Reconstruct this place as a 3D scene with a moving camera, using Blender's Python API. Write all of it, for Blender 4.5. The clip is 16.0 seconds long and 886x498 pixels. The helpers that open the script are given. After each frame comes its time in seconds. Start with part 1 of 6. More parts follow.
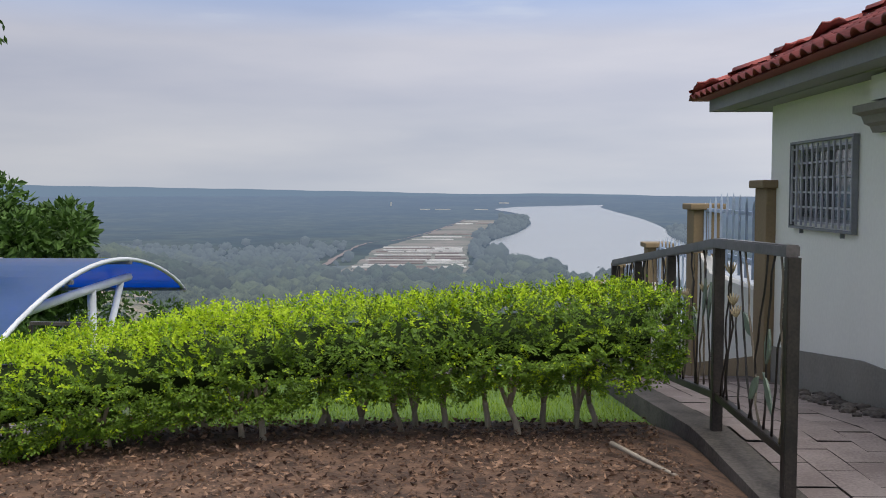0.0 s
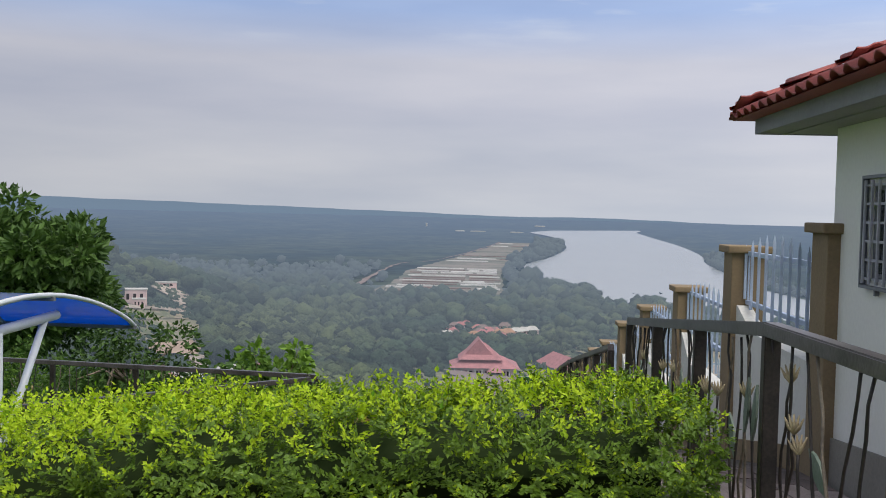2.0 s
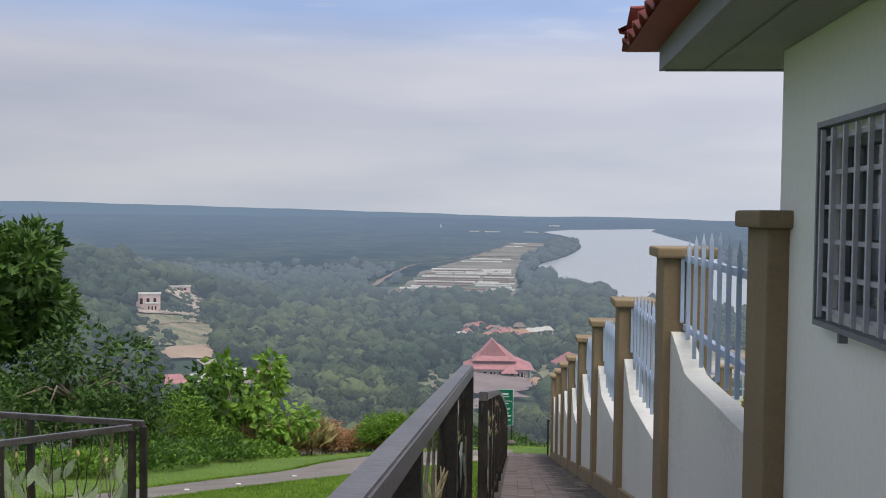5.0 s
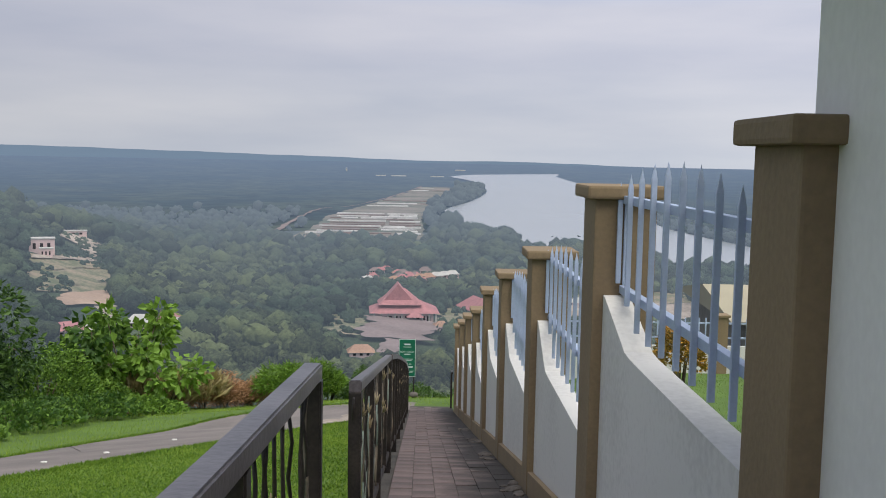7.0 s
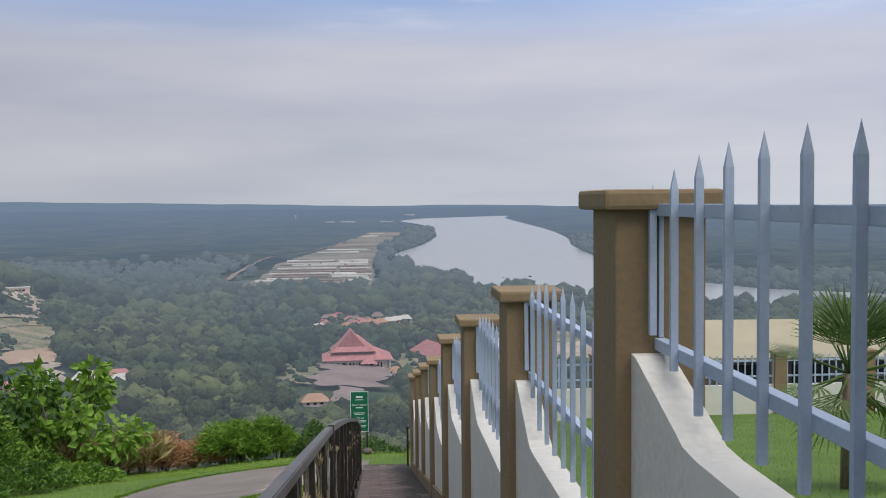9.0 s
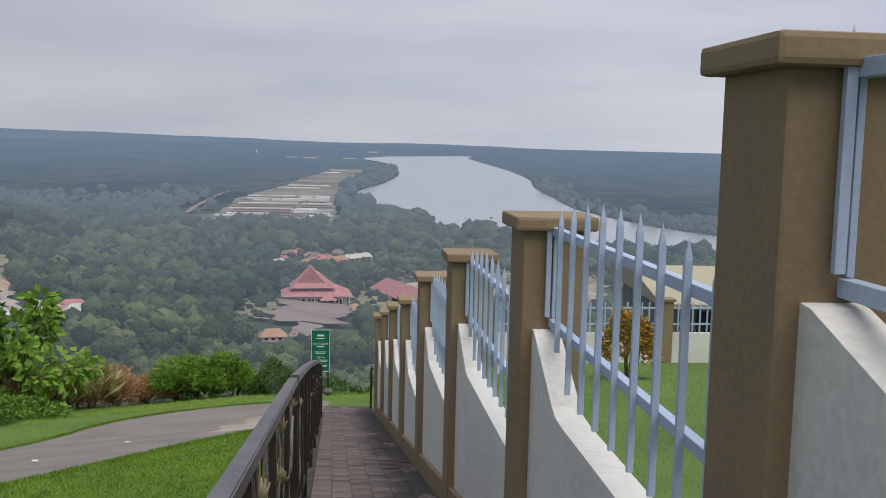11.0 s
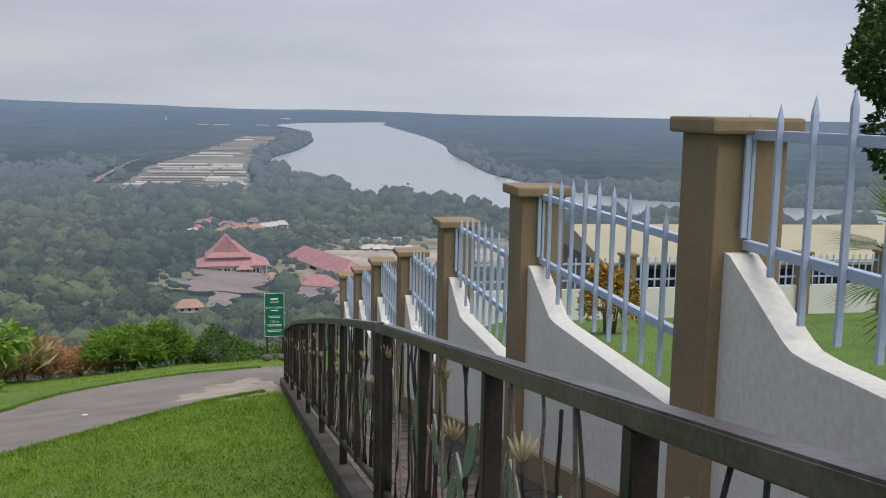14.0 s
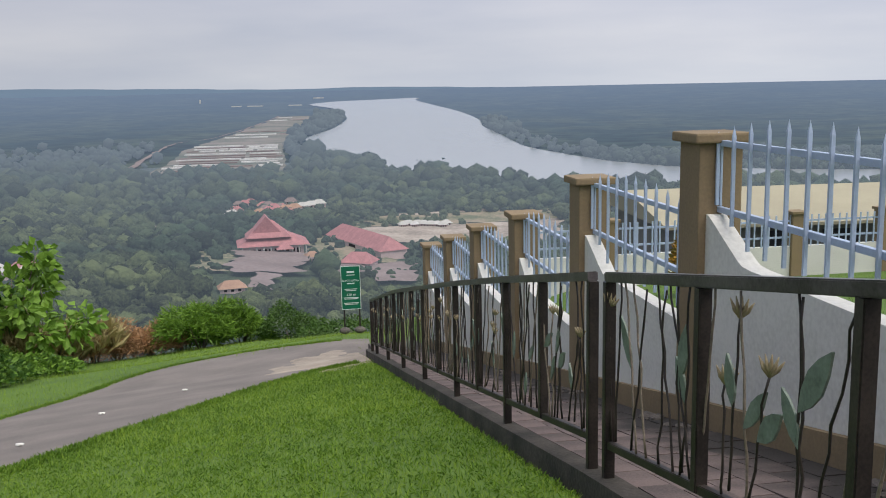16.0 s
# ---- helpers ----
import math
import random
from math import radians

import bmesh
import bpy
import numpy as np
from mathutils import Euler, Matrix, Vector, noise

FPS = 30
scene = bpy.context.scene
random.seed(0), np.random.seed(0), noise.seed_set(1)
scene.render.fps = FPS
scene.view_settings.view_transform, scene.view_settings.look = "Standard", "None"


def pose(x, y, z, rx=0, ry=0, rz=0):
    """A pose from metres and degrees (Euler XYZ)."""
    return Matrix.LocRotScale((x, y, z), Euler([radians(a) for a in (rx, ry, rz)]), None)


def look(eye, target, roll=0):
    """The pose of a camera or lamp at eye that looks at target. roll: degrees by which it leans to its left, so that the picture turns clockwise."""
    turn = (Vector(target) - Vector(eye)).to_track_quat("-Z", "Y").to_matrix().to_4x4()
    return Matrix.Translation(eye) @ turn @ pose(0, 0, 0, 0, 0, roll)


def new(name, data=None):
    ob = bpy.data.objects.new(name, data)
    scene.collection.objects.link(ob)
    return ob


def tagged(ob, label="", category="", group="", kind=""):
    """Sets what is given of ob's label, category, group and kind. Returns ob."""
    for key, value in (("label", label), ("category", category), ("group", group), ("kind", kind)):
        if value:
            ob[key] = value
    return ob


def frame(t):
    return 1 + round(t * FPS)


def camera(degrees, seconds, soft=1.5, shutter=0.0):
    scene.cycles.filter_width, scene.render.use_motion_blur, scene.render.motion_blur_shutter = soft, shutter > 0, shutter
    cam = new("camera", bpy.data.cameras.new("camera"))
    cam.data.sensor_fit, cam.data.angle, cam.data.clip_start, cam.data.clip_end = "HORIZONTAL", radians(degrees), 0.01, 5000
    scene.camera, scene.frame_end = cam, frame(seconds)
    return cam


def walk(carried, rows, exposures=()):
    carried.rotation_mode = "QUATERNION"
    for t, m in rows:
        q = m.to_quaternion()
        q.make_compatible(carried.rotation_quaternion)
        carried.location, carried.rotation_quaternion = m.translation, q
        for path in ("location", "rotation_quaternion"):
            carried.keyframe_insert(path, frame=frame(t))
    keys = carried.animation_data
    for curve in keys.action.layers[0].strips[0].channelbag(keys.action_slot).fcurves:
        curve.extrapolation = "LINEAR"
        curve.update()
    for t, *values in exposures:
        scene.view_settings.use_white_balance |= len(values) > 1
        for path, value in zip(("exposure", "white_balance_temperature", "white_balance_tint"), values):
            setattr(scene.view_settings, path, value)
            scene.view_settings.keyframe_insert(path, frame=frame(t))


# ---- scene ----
cam = camera(49.0, 16.0, 1.0)
PATH = [
    (0, (-2.714, -12.298, 0.165), (-2.762, -10.302, 0.044), 0.0),
    (0.5, (-2.69, -11.829, 0.224), (-2.788, -9.835, 0.114), 0.8),
    (1, (-2.61, -11.343, 0.268), (-2.741, -9.351, 0.155), 1.5),
    (1.5, (-2.499, -10.839, 0.281), (-2.608, -8.844, 0.195), 1.7),
    (2, (-2.27, -10.336, 0.276), (-2.39, -8.342, 0.198), 1.4),
    (2.5, (-2.054, -9.864, 0.277), (-2.152, -7.868, 0.202), 0.7),
    (3, (-1.791, -9.379, 0.261), (-1.93, -7.385, 0.185), 0.3),
    (5.5, (-0.936, -6.986, 0.22), (-1.086, -4.993, 0.143), 0.7),
    (6, (-0.927, -6.579, 0.19), (-1.006, -4.586, 0.045), 0.9),
    (6.5, (-0.898, -6.098, 0.158), (-0.924, -4.109, -0.051), 1.3),
    (7, (-0.889, -5.658, 0.135), (-0.845, -3.668, -0.053), 1.1),
    (7.5, (-0.858, -5.224, 0.076), (-0.807, -3.23, -0.079), 0.3),
    (8, (-0.858, -4.806, 0.068), (-0.763, -2.812, -0.049), -0.1),
    (8.5, (-0.828, -4.338, 0.022), (-0.705, -2.344, -0.071), -0.6),
    (11, (-0.938, -2.469, -0.255), (-0.715, -0.493, -0.476), 1.3),
    (11.5, (-1.023, -2.25, -0.302), (-0.806, -0.283, -0.591), 1.2),
    (12, (-1.1, -2.011, -0.363), (-0.975, -0.051, -0.743), 0.5),
    (12.5, (-1.219, -1.835, -0.432), (-1.087, 0.114, -0.864), 0.7),
    (13, (-1.525, -1.705, -0.557), (-1.267, 0.237, -0.957), 1.6),
    (13.5, (-1.699, -1.469, -0.61), (-1.36, 0.477, -0.923), 1.7),
    (14, (-1.973, -1.441, -0.62), (-1.58, 0.499, -0.906), 1.0),
    (14.5, (-2.192, -1.395, -0.664), (-1.803, 0.537, -1.002), -0.1),
    (15, (-2.43, -1.262, -0.704), (-2.109, 0.681, -1.048), -1.0),
    (15.5, (-2.691, -1.231, -0.698), (-2.388, 0.717, -1.037), -1.7),
    (16, (-2.97, -1.158, -0.784), (-2.653, 0.787, -1.122), -1.2),
]
walk(cam, [(t, look(eye, target, roll)) for t, eye, target, roll in PATH],
     [(0, -0.02), (2.5, -0.06), (5.5, 0.03), (7.0, 0.0), (8.0, -0.13), (8.5, -0.12), (11.0, -0.12), (12.0, 0.04), (12.5, 0.16), (13.0, 0.03), (13.5, -0.12), (14.5, 0.0), (16.0, 0.0)])

# ---- world, sun ----
world = bpy.data.worlds.new("sky")
scene.world = world
world.use_nodes = True
wn = world.node_tree.nodes
wl = world.node_tree.links
wn.clear()
w_out = wn.new("ShaderNodeOutputWorld")
w_bg = wn.new("ShaderNodeBackground")
w_sky = wn.new("ShaderNodeTexSky")
w_sky.sky_type = "NISHITA"
w_sky.sun_disc = False
w_sky.sun_elevation = radians(58)
w_sky.sun_rotation = radians(149)
w_sky.air_density, w_sky.dust_density = 1.2, 2.0
w_scale = wn.new("ShaderNodeVectorMath")
w_scale.operation = "SCALE"
w_scale.inputs["Scale"].default_value = 0.085
wl.new(w_sky.outputs["Color"], w_scale.inputs[0])
w_co = wn.new("ShaderNodeTexCoord")
w_map = wn.new("ShaderNodeMapping")
w_map.inputs["Scale"].default_value = (1.6, 1.6, 9.0)
wl.new(w_co.outputs["Generated"], w_map.inputs["Vector"])
w_no = wn.new("ShaderNodeTexNoise")
w_no.inputs["Scale"].default_value = 1.5
w_no.inputs["Detail"].default_value = 6
w_no.inputs["Roughness"].default_value = 0.5
wl.new(w_map.outputs["Vector"], w_no.inputs["Vector"])
w_cloud = wn.new("ShaderNodeValToRGB")
w_cloud.color_ramp.elements[0].position, w_cloud.color_ramp.elements[0].color = 0.34, (0.86, 0.88, 0.94, 1)
w_cloud.color_ramp.elements[1].position, w_cloud.color_ramp.elements[1].color = 0.66, (1.12, 1.09, 1.07, 1)
wl.new(w_no.outputs["Fac"], w_cloud.inputs["Fac"])
w_sep = wn.new("ShaderNodeSeparateXYZ")
wl.new(w_co.outputs["Generated"], w_sep.inputs["Vector"])
w_haze = wn.new("ShaderNodeValToRGB")
w_haze.color_ramp.elements[0].position, w_haze.color_ramp.elements[0].color = 0.0, (0.66, 0.7, 0.77, 1)
w_haze.color_ramp.elements[1].position, w_haze.color_ramp.elements[1].color = 1.0, (0.62, 0.68, 0.8, 1)
for w_p, w_c in ((0.1, (0.58, 0.595, 0.7, 1)), (0.15, (0.63, 0.635, 0.725, 1)), (0.2, (0.43, 0.56, 0.86, 1)), (0.45, (0.62, 0.68, 0.8, 1))):
    w_haze.color_ramp.elements.new(w_p).color = w_c
wl.new(w_sep.outputs["Z"], w_haze.inputs["Fac"])
w_mul = wn.new("ShaderNodeMix")
w_mul.data_type, w_mul.blend_type = "RGBA", "MULTIPLY"
w_mul.inputs["Factor"].default_value = 1.0
wl.new(w_haze.outputs["Color"], w_mul.inputs["A"])
wl.new(w_cloud.outputs["Color"], w_mul.inputs["B"])
w_mix = wn.new("ShaderNodeMix")
w_mix.data_type = "RGBA"
w_mix.inputs["Factor"].default_value = 0.82
wl.new(w_scale.outputs["Vector"], w_mix.inputs["A"])
w_map2 = wn.new("ShaderNodeMapping")
w_map2.inputs["Scale"].default_value = (2.2, 2.2, 16.0)
w_map2.inputs["Rotation"].default_value = (0.0, 0.06, 0.5)
wl.new(w_co.outputs["Generated"], w_map2.inputs["Vector"])
w_wisp = wn.new("ShaderNodeTexNoise")
w_wisp.inputs["Scale"].default_value, w_wisp.inputs["Detail"].default_value = 2.2, 7
wl.new(w_map2.outputs["Vector"], w_wisp.inputs["Vector"])
w_thin = wn.new("ShaderNodeMapRange")
w_thin.inputs["From Min"].default_value, w_thin.inputs["From Max"].default_value = 0.56, 0.74
w_thin.inputs["To Max"].default_value = 0.75
wl.new(w_wisp.outputs["Fac"], w_thin.inputs["Value"])
w_high = wn.new("ShaderNodeMapRange")
w_high.inputs["From Min"].default_value, w_high.inputs["From Max"].default_value = 0.14, 0.21
wl.new(w_sep.outputs["Z"], w_high.inputs["Value"])
w_both = wn.new("ShaderNodeMath")
w_both.operation = "MULTIPLY"
wl.new(w_thin.outputs["Result"], w_both.inputs[0])
wl.new(w_high.outputs["Result"], w_both.inputs[1])
w_white = wn.new("ShaderNodeMix")
w_white.data_type = "RGBA"
w_white.inputs["B"].default_value = (0.86, 0.88, 0.92, 1)
wl.new(w_both.outputs[0], w_white.inputs["Factor"])
wl.new(w_mul.outputs["Result"], w_white.inputs["A"])
wl.new(w_white.outputs["Result"], w_mix.inputs["B"])
w_side = wn.new("ShaderNodeMapRange")
w_side.inputs["From Min"].default_value, w_side.inputs["From Max"].default_value = -0.45, 0.45
w_side.inputs["To Min"].default_value, w_side.inputs["To Max"].default_value = 0.88, 1.13
wl.new(w_sep.outputs["X"], w_side.inputs["Value"])
w_glow = wn.new("ShaderNodeVectorMath")
w_glow.operation = "SCALE"
wl.new(w_mix.outputs["Result"], w_glow.inputs[0])
wl.new(w_side.outputs["Result"], w_glow.inputs["Scale"])
wl.new(w_glow.outputs["Vector"], w_bg.inputs["Color"])
wl.new(w_bg.outputs["Background"], w_out.inputs["Surface"])

sun = new("sun", bpy.data.lights.new("sun", "SUN"))
sun.data.energy = 3.0
sun.data.angle = radians(55)
sun.data.color = (1.0, 0.95, 0.86)
sun.matrix_world = look((28, -46, 120), (0, 0, 0))


# ---- materials ----
def mat(name, base, other=None, rough=0.8, scale=6.0, fine=60.0, bump=0.3, metal=0.0, spread=(0.35, 0.65), island=0.0, spec=0.5, stretch=(1, 1, 1)):
    """A procedural surface: two colours mixed by coarse and fine noise, with fine relief."""
    m = bpy.data.materials.new(name)
    m.use_nodes = True
    n, l = m.node_tree.nodes, m.node_tree.links
    b = n["Principled BSDF"]
    b.inputs["Roughness"].default_value = rough
    b.inputs["Metallic"].default_value = metal
    b.inputs["Specular IOR Level"].default_value = spec
    other = other or tuple(c * 0.72 for c in base)
    co = n.new("ShaderNodeTexCoord")
    mp = n.new("ShaderNodeMapping")
    mp.inputs["Scale"].default_value = stretch
    l.new(co.outputs["Object"], mp.inputs["Vector"])
    a = n.new("ShaderNodeTexNoise")
    a.inputs["Scale"].default_value, a.inputs["Detail"].default_value = scale, 5
    f = n.new("ShaderNodeTexNoise")
    f.inputs["Scale"].default_value, f.inputs["Detail"].default_value = fine, 3
    l.new(mp.outputs["Vector"], a.inputs["Vector"])
    l.new(mp.outputs["Vector"], f.inputs["Vector"])
    add = n.new("ShaderNodeMath")
    add.operation = "MULTIPLY_ADD"
    add.inputs[1].default_value = 0.4
    l.new(f.outputs["Fac"], add.inputs[0])
    half = n.new("ShaderNodeMath")
    half.operation = "MULTIPLY"
    half.inputs[1].default_value = 0.6
    l.new(a.outputs["Fac"], half.inputs[0])
    l.new(half.outputs[0], add.inputs[2])
    last = add
    if island:
        g = n.new("ShaderNodeNewGeometry")
        o = n.new("ShaderNodeObjectInfo")
        s = n.new("ShaderNodeMath")
        s.operation = "ADD"
        l.new(g.outputs["Random Per Island"], s.inputs[0])
        l.new(o.outputs["Random"], s.inputs[1])
        s2 = n.new("ShaderNodeMath")
        s2.operation = "MULTIPLY_ADD"
        s2.inputs[1].default_value, s2.inputs[2].default_value = island, -island
        l.new(s.outputs[0], s2.inputs[0])
        s3 = n.new("ShaderNodeMath")
        s3.operation = "ADD"
        l.new(add.outputs[0], s3.inputs[0])
        l.new(s2.outputs[0], s3.inputs[1])
        last = s3
    r = n.new("ShaderNodeValToRGB")
    r.color_ramp.elements[0].position, r.color_ramp.elements[0].color = spread[0], (*other, 1)
    r.color_ramp.elements[1].position, r.color_ramp.elements[1].color = spread[1], (*base, 1)
    l.new(last.outputs[0], r.inputs["Fac"])
    l.new(r.outputs["Color"], b.inputs["Base Color"])
    if bump:
        u = n.new("ShaderNodeBump")
        u.inputs["Strength"].default_value = bump
        u.inputs["Distance"].default_value = 0.6 / fine
        l.new(add.outputs[0], u.inputs["Height"])
        l.new(u.outputs["Normal"], b.inputs["Normal"])
    return m


def leafy(name, a, b, glow=0.25, island=0.5, rough=0.55):
    """Leaf surface: hue varies leaf by leaf; light also passes through."""
    m = mat(name, a, b, rough, 0.8, 25.0, 0.1, island=island, spread=(0.2, 0.75), spec=0.3)
    n, l = m.node_tree.nodes, m.node_tree.links
    p = n["Principled BSDF"]
    t = n.new("ShaderNodeBsdfTranslucent")
    mix = n.new("ShaderNodeMixShader")
    mix.inputs[0].default_value = glow
    src = p.inputs["Base Color"].links[0].from_socket
    l.new(src, t.inputs["Color"])
    l.new(p.outputs[0], mix.inputs[1])
    l.new(t.outputs[0], mix.inputs[2])
    l.new(mix.outputs[0], n["Material Output"].inputs["Surface"])
    return m


M_PIER = mat("brown_render", (0.27, 0.195, 0.11), (0.2, 0.145, 0.085), 0.85, 1.6, 40, 0.35)
M_WALL = mat("white_render", (0.67, 0.65, 0.61), (0.55, 0.53, 0.495), 0.85, 0.9, 30, 0.1, spread=(0.32, 0.52))
M_HOUSE = mat("house_render", (0.86, 0.845, 0.79), (0.78, 0.765, 0.71), 0.85, 0.7, 30, 0.1, stretch=(1.2, 1.2, 0.8))
M_GREY = mat("grey_render", (0.27, 0.25, 0.22), (0.2, 0.185, 0.165), 0.9, 2.0, 40, 0.4)
M_PICKET = mat("pale_blue_paint", (0.44, 0.52, 0.68), (0.36, 0.43, 0.56), 0.45, 3, 60, 0.1)
M_RAIL = mat("dark_brown_metal", (0.042, 0.032, 0.027), (0.014, 0.011, 0.01), 0.5, 5, 70, 0.25, spread=(0.4, 0.6))
M_TOPRAIL = mat("weathered_rail_paint", (0.125, 0.108, 0.112), (0.045, 0.037, 0.036), 0.3, 4, 50, 0.2, metal=0.12, spread=(0.35, 0.6))
M_LEAFMETAL = mat("painted_leaf_metal", (0.2, 0.25, 0.2), (0.1, 0.13, 0.1), 0.5, 9, 60, 0.2)
M_BUD = mat("painted_bud_metal", (0.42, 0.35, 0.2), (0.22, 0.16, 0.09), 0.55, 9, 60, 0.2)
M_PAVER = mat("clay_paver", (0.19, 0.14, 0.13), (0.085, 0.065, 0.062), 0.85, 1.7, 60, 0.7, island=0.12, spread=(0.38, 0.62))


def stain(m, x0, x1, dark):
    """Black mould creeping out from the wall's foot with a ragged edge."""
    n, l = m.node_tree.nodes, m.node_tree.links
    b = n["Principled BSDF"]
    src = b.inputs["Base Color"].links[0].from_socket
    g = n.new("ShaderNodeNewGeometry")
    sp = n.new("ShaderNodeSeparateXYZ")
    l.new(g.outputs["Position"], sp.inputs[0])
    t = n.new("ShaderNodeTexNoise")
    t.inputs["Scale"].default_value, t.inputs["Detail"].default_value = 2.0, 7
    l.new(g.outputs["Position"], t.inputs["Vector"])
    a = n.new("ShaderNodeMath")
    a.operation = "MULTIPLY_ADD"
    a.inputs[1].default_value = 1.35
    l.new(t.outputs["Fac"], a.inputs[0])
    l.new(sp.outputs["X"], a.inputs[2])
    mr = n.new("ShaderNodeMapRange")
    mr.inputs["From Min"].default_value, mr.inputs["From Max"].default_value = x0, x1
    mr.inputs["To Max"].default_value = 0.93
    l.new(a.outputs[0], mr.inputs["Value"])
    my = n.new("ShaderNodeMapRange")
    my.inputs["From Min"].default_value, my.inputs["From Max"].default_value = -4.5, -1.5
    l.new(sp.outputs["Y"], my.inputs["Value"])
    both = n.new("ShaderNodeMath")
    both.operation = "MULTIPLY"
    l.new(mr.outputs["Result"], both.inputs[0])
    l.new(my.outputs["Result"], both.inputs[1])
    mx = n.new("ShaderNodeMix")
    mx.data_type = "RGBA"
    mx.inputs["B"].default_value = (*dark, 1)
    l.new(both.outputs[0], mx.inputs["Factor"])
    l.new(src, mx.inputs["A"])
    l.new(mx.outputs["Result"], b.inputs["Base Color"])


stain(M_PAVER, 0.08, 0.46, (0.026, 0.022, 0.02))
M_PALEPAVER = mat("pale_clay_paver", (0.36, 0.295, 0.28), (0.22, 0.175, 0.165), 0.85, 2.2, 60, 0.6, island=0.1, spread=(0.38, 0.62))
M_DARKKERB = mat("mossy_dark_concrete", (0.09, 0.075, 0.062), (0.028, 0.025, 0.02), 0.95, 2.5, 40, 0.6)
M_JOINT = mat("dark_joint", (0.085, 0.066, 0.06), (0.04, 0.033, 0.03), 0.95, 4, 50, 0.4)
M_KERB = mat("stained_concrete", (0.17, 0.145, 0.13), (0.06, 0.052, 0.046), 0.9, 2.2, 45, 0.5)
M_ASPHALT = mat("worn_asphalt", (0.23, 0.197, 0.178), (0.14, 0.12, 0.11), 0.9, 0.9, 55, 0.5)
M_TILE = mat("red_clay_tile", (0.33, 0.075, 0.065), (0.15, 0.04, 0.04), 0.7, 2.5, 50, 0.3, island=0.3)
M_FASCIA = mat("grey_fascia", (0.3, 0.3, 0.32), (0.23, 0.23, 0.245), 0.7, 2, 40, 0.1)
M_SOFFIT = mat("pale_soffit", (0.34, 0.34, 0.33), (0.28, 0.28, 0.27), 0.8, 1.5, 40, 0.1)
M_FRAME = mat("grey_window_frame", (0.22, 0.23, 0.25), (0.15, 0.155, 0.17), 0.5, 4, 60, 0.1)
M_BARS = mat("grille_paint", (0.5, 0.5, 0.55), (0.4, 0.4, 0.44), 0.5, 4, 60, 0.1)
M_ROOM = mat("dim_room", (0.07, 0.065, 0.075), (0.03, 0.028, 0.032), 0.9, 3, 30, 0.2)
M_WHITE = mat("white_steel", (0.72, 0.74, 0.76), (0.6, 0.62, 0.64), 0.4, 3, 50, 0.1)
M_SIGN = mat("green_sign", (0.0, 0.14, 0.075), (0.0, 0.115, 0.06), 0.4, 3, 40, 0.05)
M_LETTER = mat("white_letter", (0.72, 0.78, 0.74), (0.66, 0.72, 0.68), 0.5, 3, 40, 0.0)
M_BARK = mat("bark", (0.27, 0.215, 0.16), (0.11, 0.08, 0.055), 0.95, 8, 60, 0.7, stretch=(1, 1, 0.3))
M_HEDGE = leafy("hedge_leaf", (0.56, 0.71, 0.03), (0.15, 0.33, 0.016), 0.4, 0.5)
# older leaf green, darkened further for the shade of the lower front
M_OLDSHADED = leafy("old_shaded_leaf", (0.13, 0.22, 0.02), (0.025, 0.06, 0.008), 0.15, 0.5, 0.45)
M_LEAF = leafy("tree_leaf", (0.085, 0.16, 0.03), (0.02, 0.05, 0.012), 0.18, 0.5)
M_LEAF2 = leafy("shrub_leaf", (0.22, 0.37, 0.05), (0.05, 0.115, 0.02), 0.3, 0.5)
M_DEADLEAF = leafy("dry_leaf", (0.52, 0.31, 0.16), (0.2, 0.11, 0.055), 0.2, 0.5)
M_REED = leafy("tan_reed", (0.58, 0.48, 0.25), (0.3, 0.26, 0.11), 0.2, 0.5)
M_LITTER = leafy("fallen_leaf", (0.33, 0.2, 0.13), (0.05, 0.026, 0.018), 0.05, 0.7)
M_PALM = leafy("palm_leaf", (0.13, 0.2, 0.06), (0.06, 0.1, 0.03), 0.2, 0.4)
M_GRASSBLADE = leafy("grass_blade", (0.23, 0.34, 0.03), (0.085, 0.17, 0.016), 0.3, 0.5)


# ---- helpers of this scene ----
def mesh_of(name, bm, material):
    me = bpy.data.meshes.new(name)
    bm.to_mesh(me)
    bm.free()
    me.materials.append(material)
    return me


def part(name, bm, material, parent=None, label=""):
    ob = new(name, mesh_of(name, bm, material))
    ob.parent = parent
    return tagged(ob, label) if label else ob


def piece(name, me, parent, m):
    ob = new(name, me)
    ob.parent = parent
    ob.matrix_basis = m
    return ob


def empty(name, m, label="", category="", group="", kind=""):
    ob = new(name)
    ob.empty_display_size = 0.1
    ob.matrix_basis = m
    return tagged(ob, label, category, group, kind)


def box(x0, x1, y0, y1, z0, z1, bevel=0.0, bm=None):
    bm = bm or bmesh.new()
    vs = [bm.verts.new((x, y, z)) for z in (z0, z1) for y in (y0, y1) for x in (x0, x1)]
    fs = [bm.faces.new([vs[i] for i in q]) for q in ((0, 2, 3, 1), (4, 5, 7, 6), (0, 1, 5, 4), (2, 6, 7, 3), (0, 4, 6, 2), (1, 3, 7, 5))]
    if bevel:
        es = list({e for f in fs for e in f.edges})
        bmesh.ops.bevel(bm, geom=es, offset=bevel, segments=2, affect="EDGES", profile=0.6)
    return bm


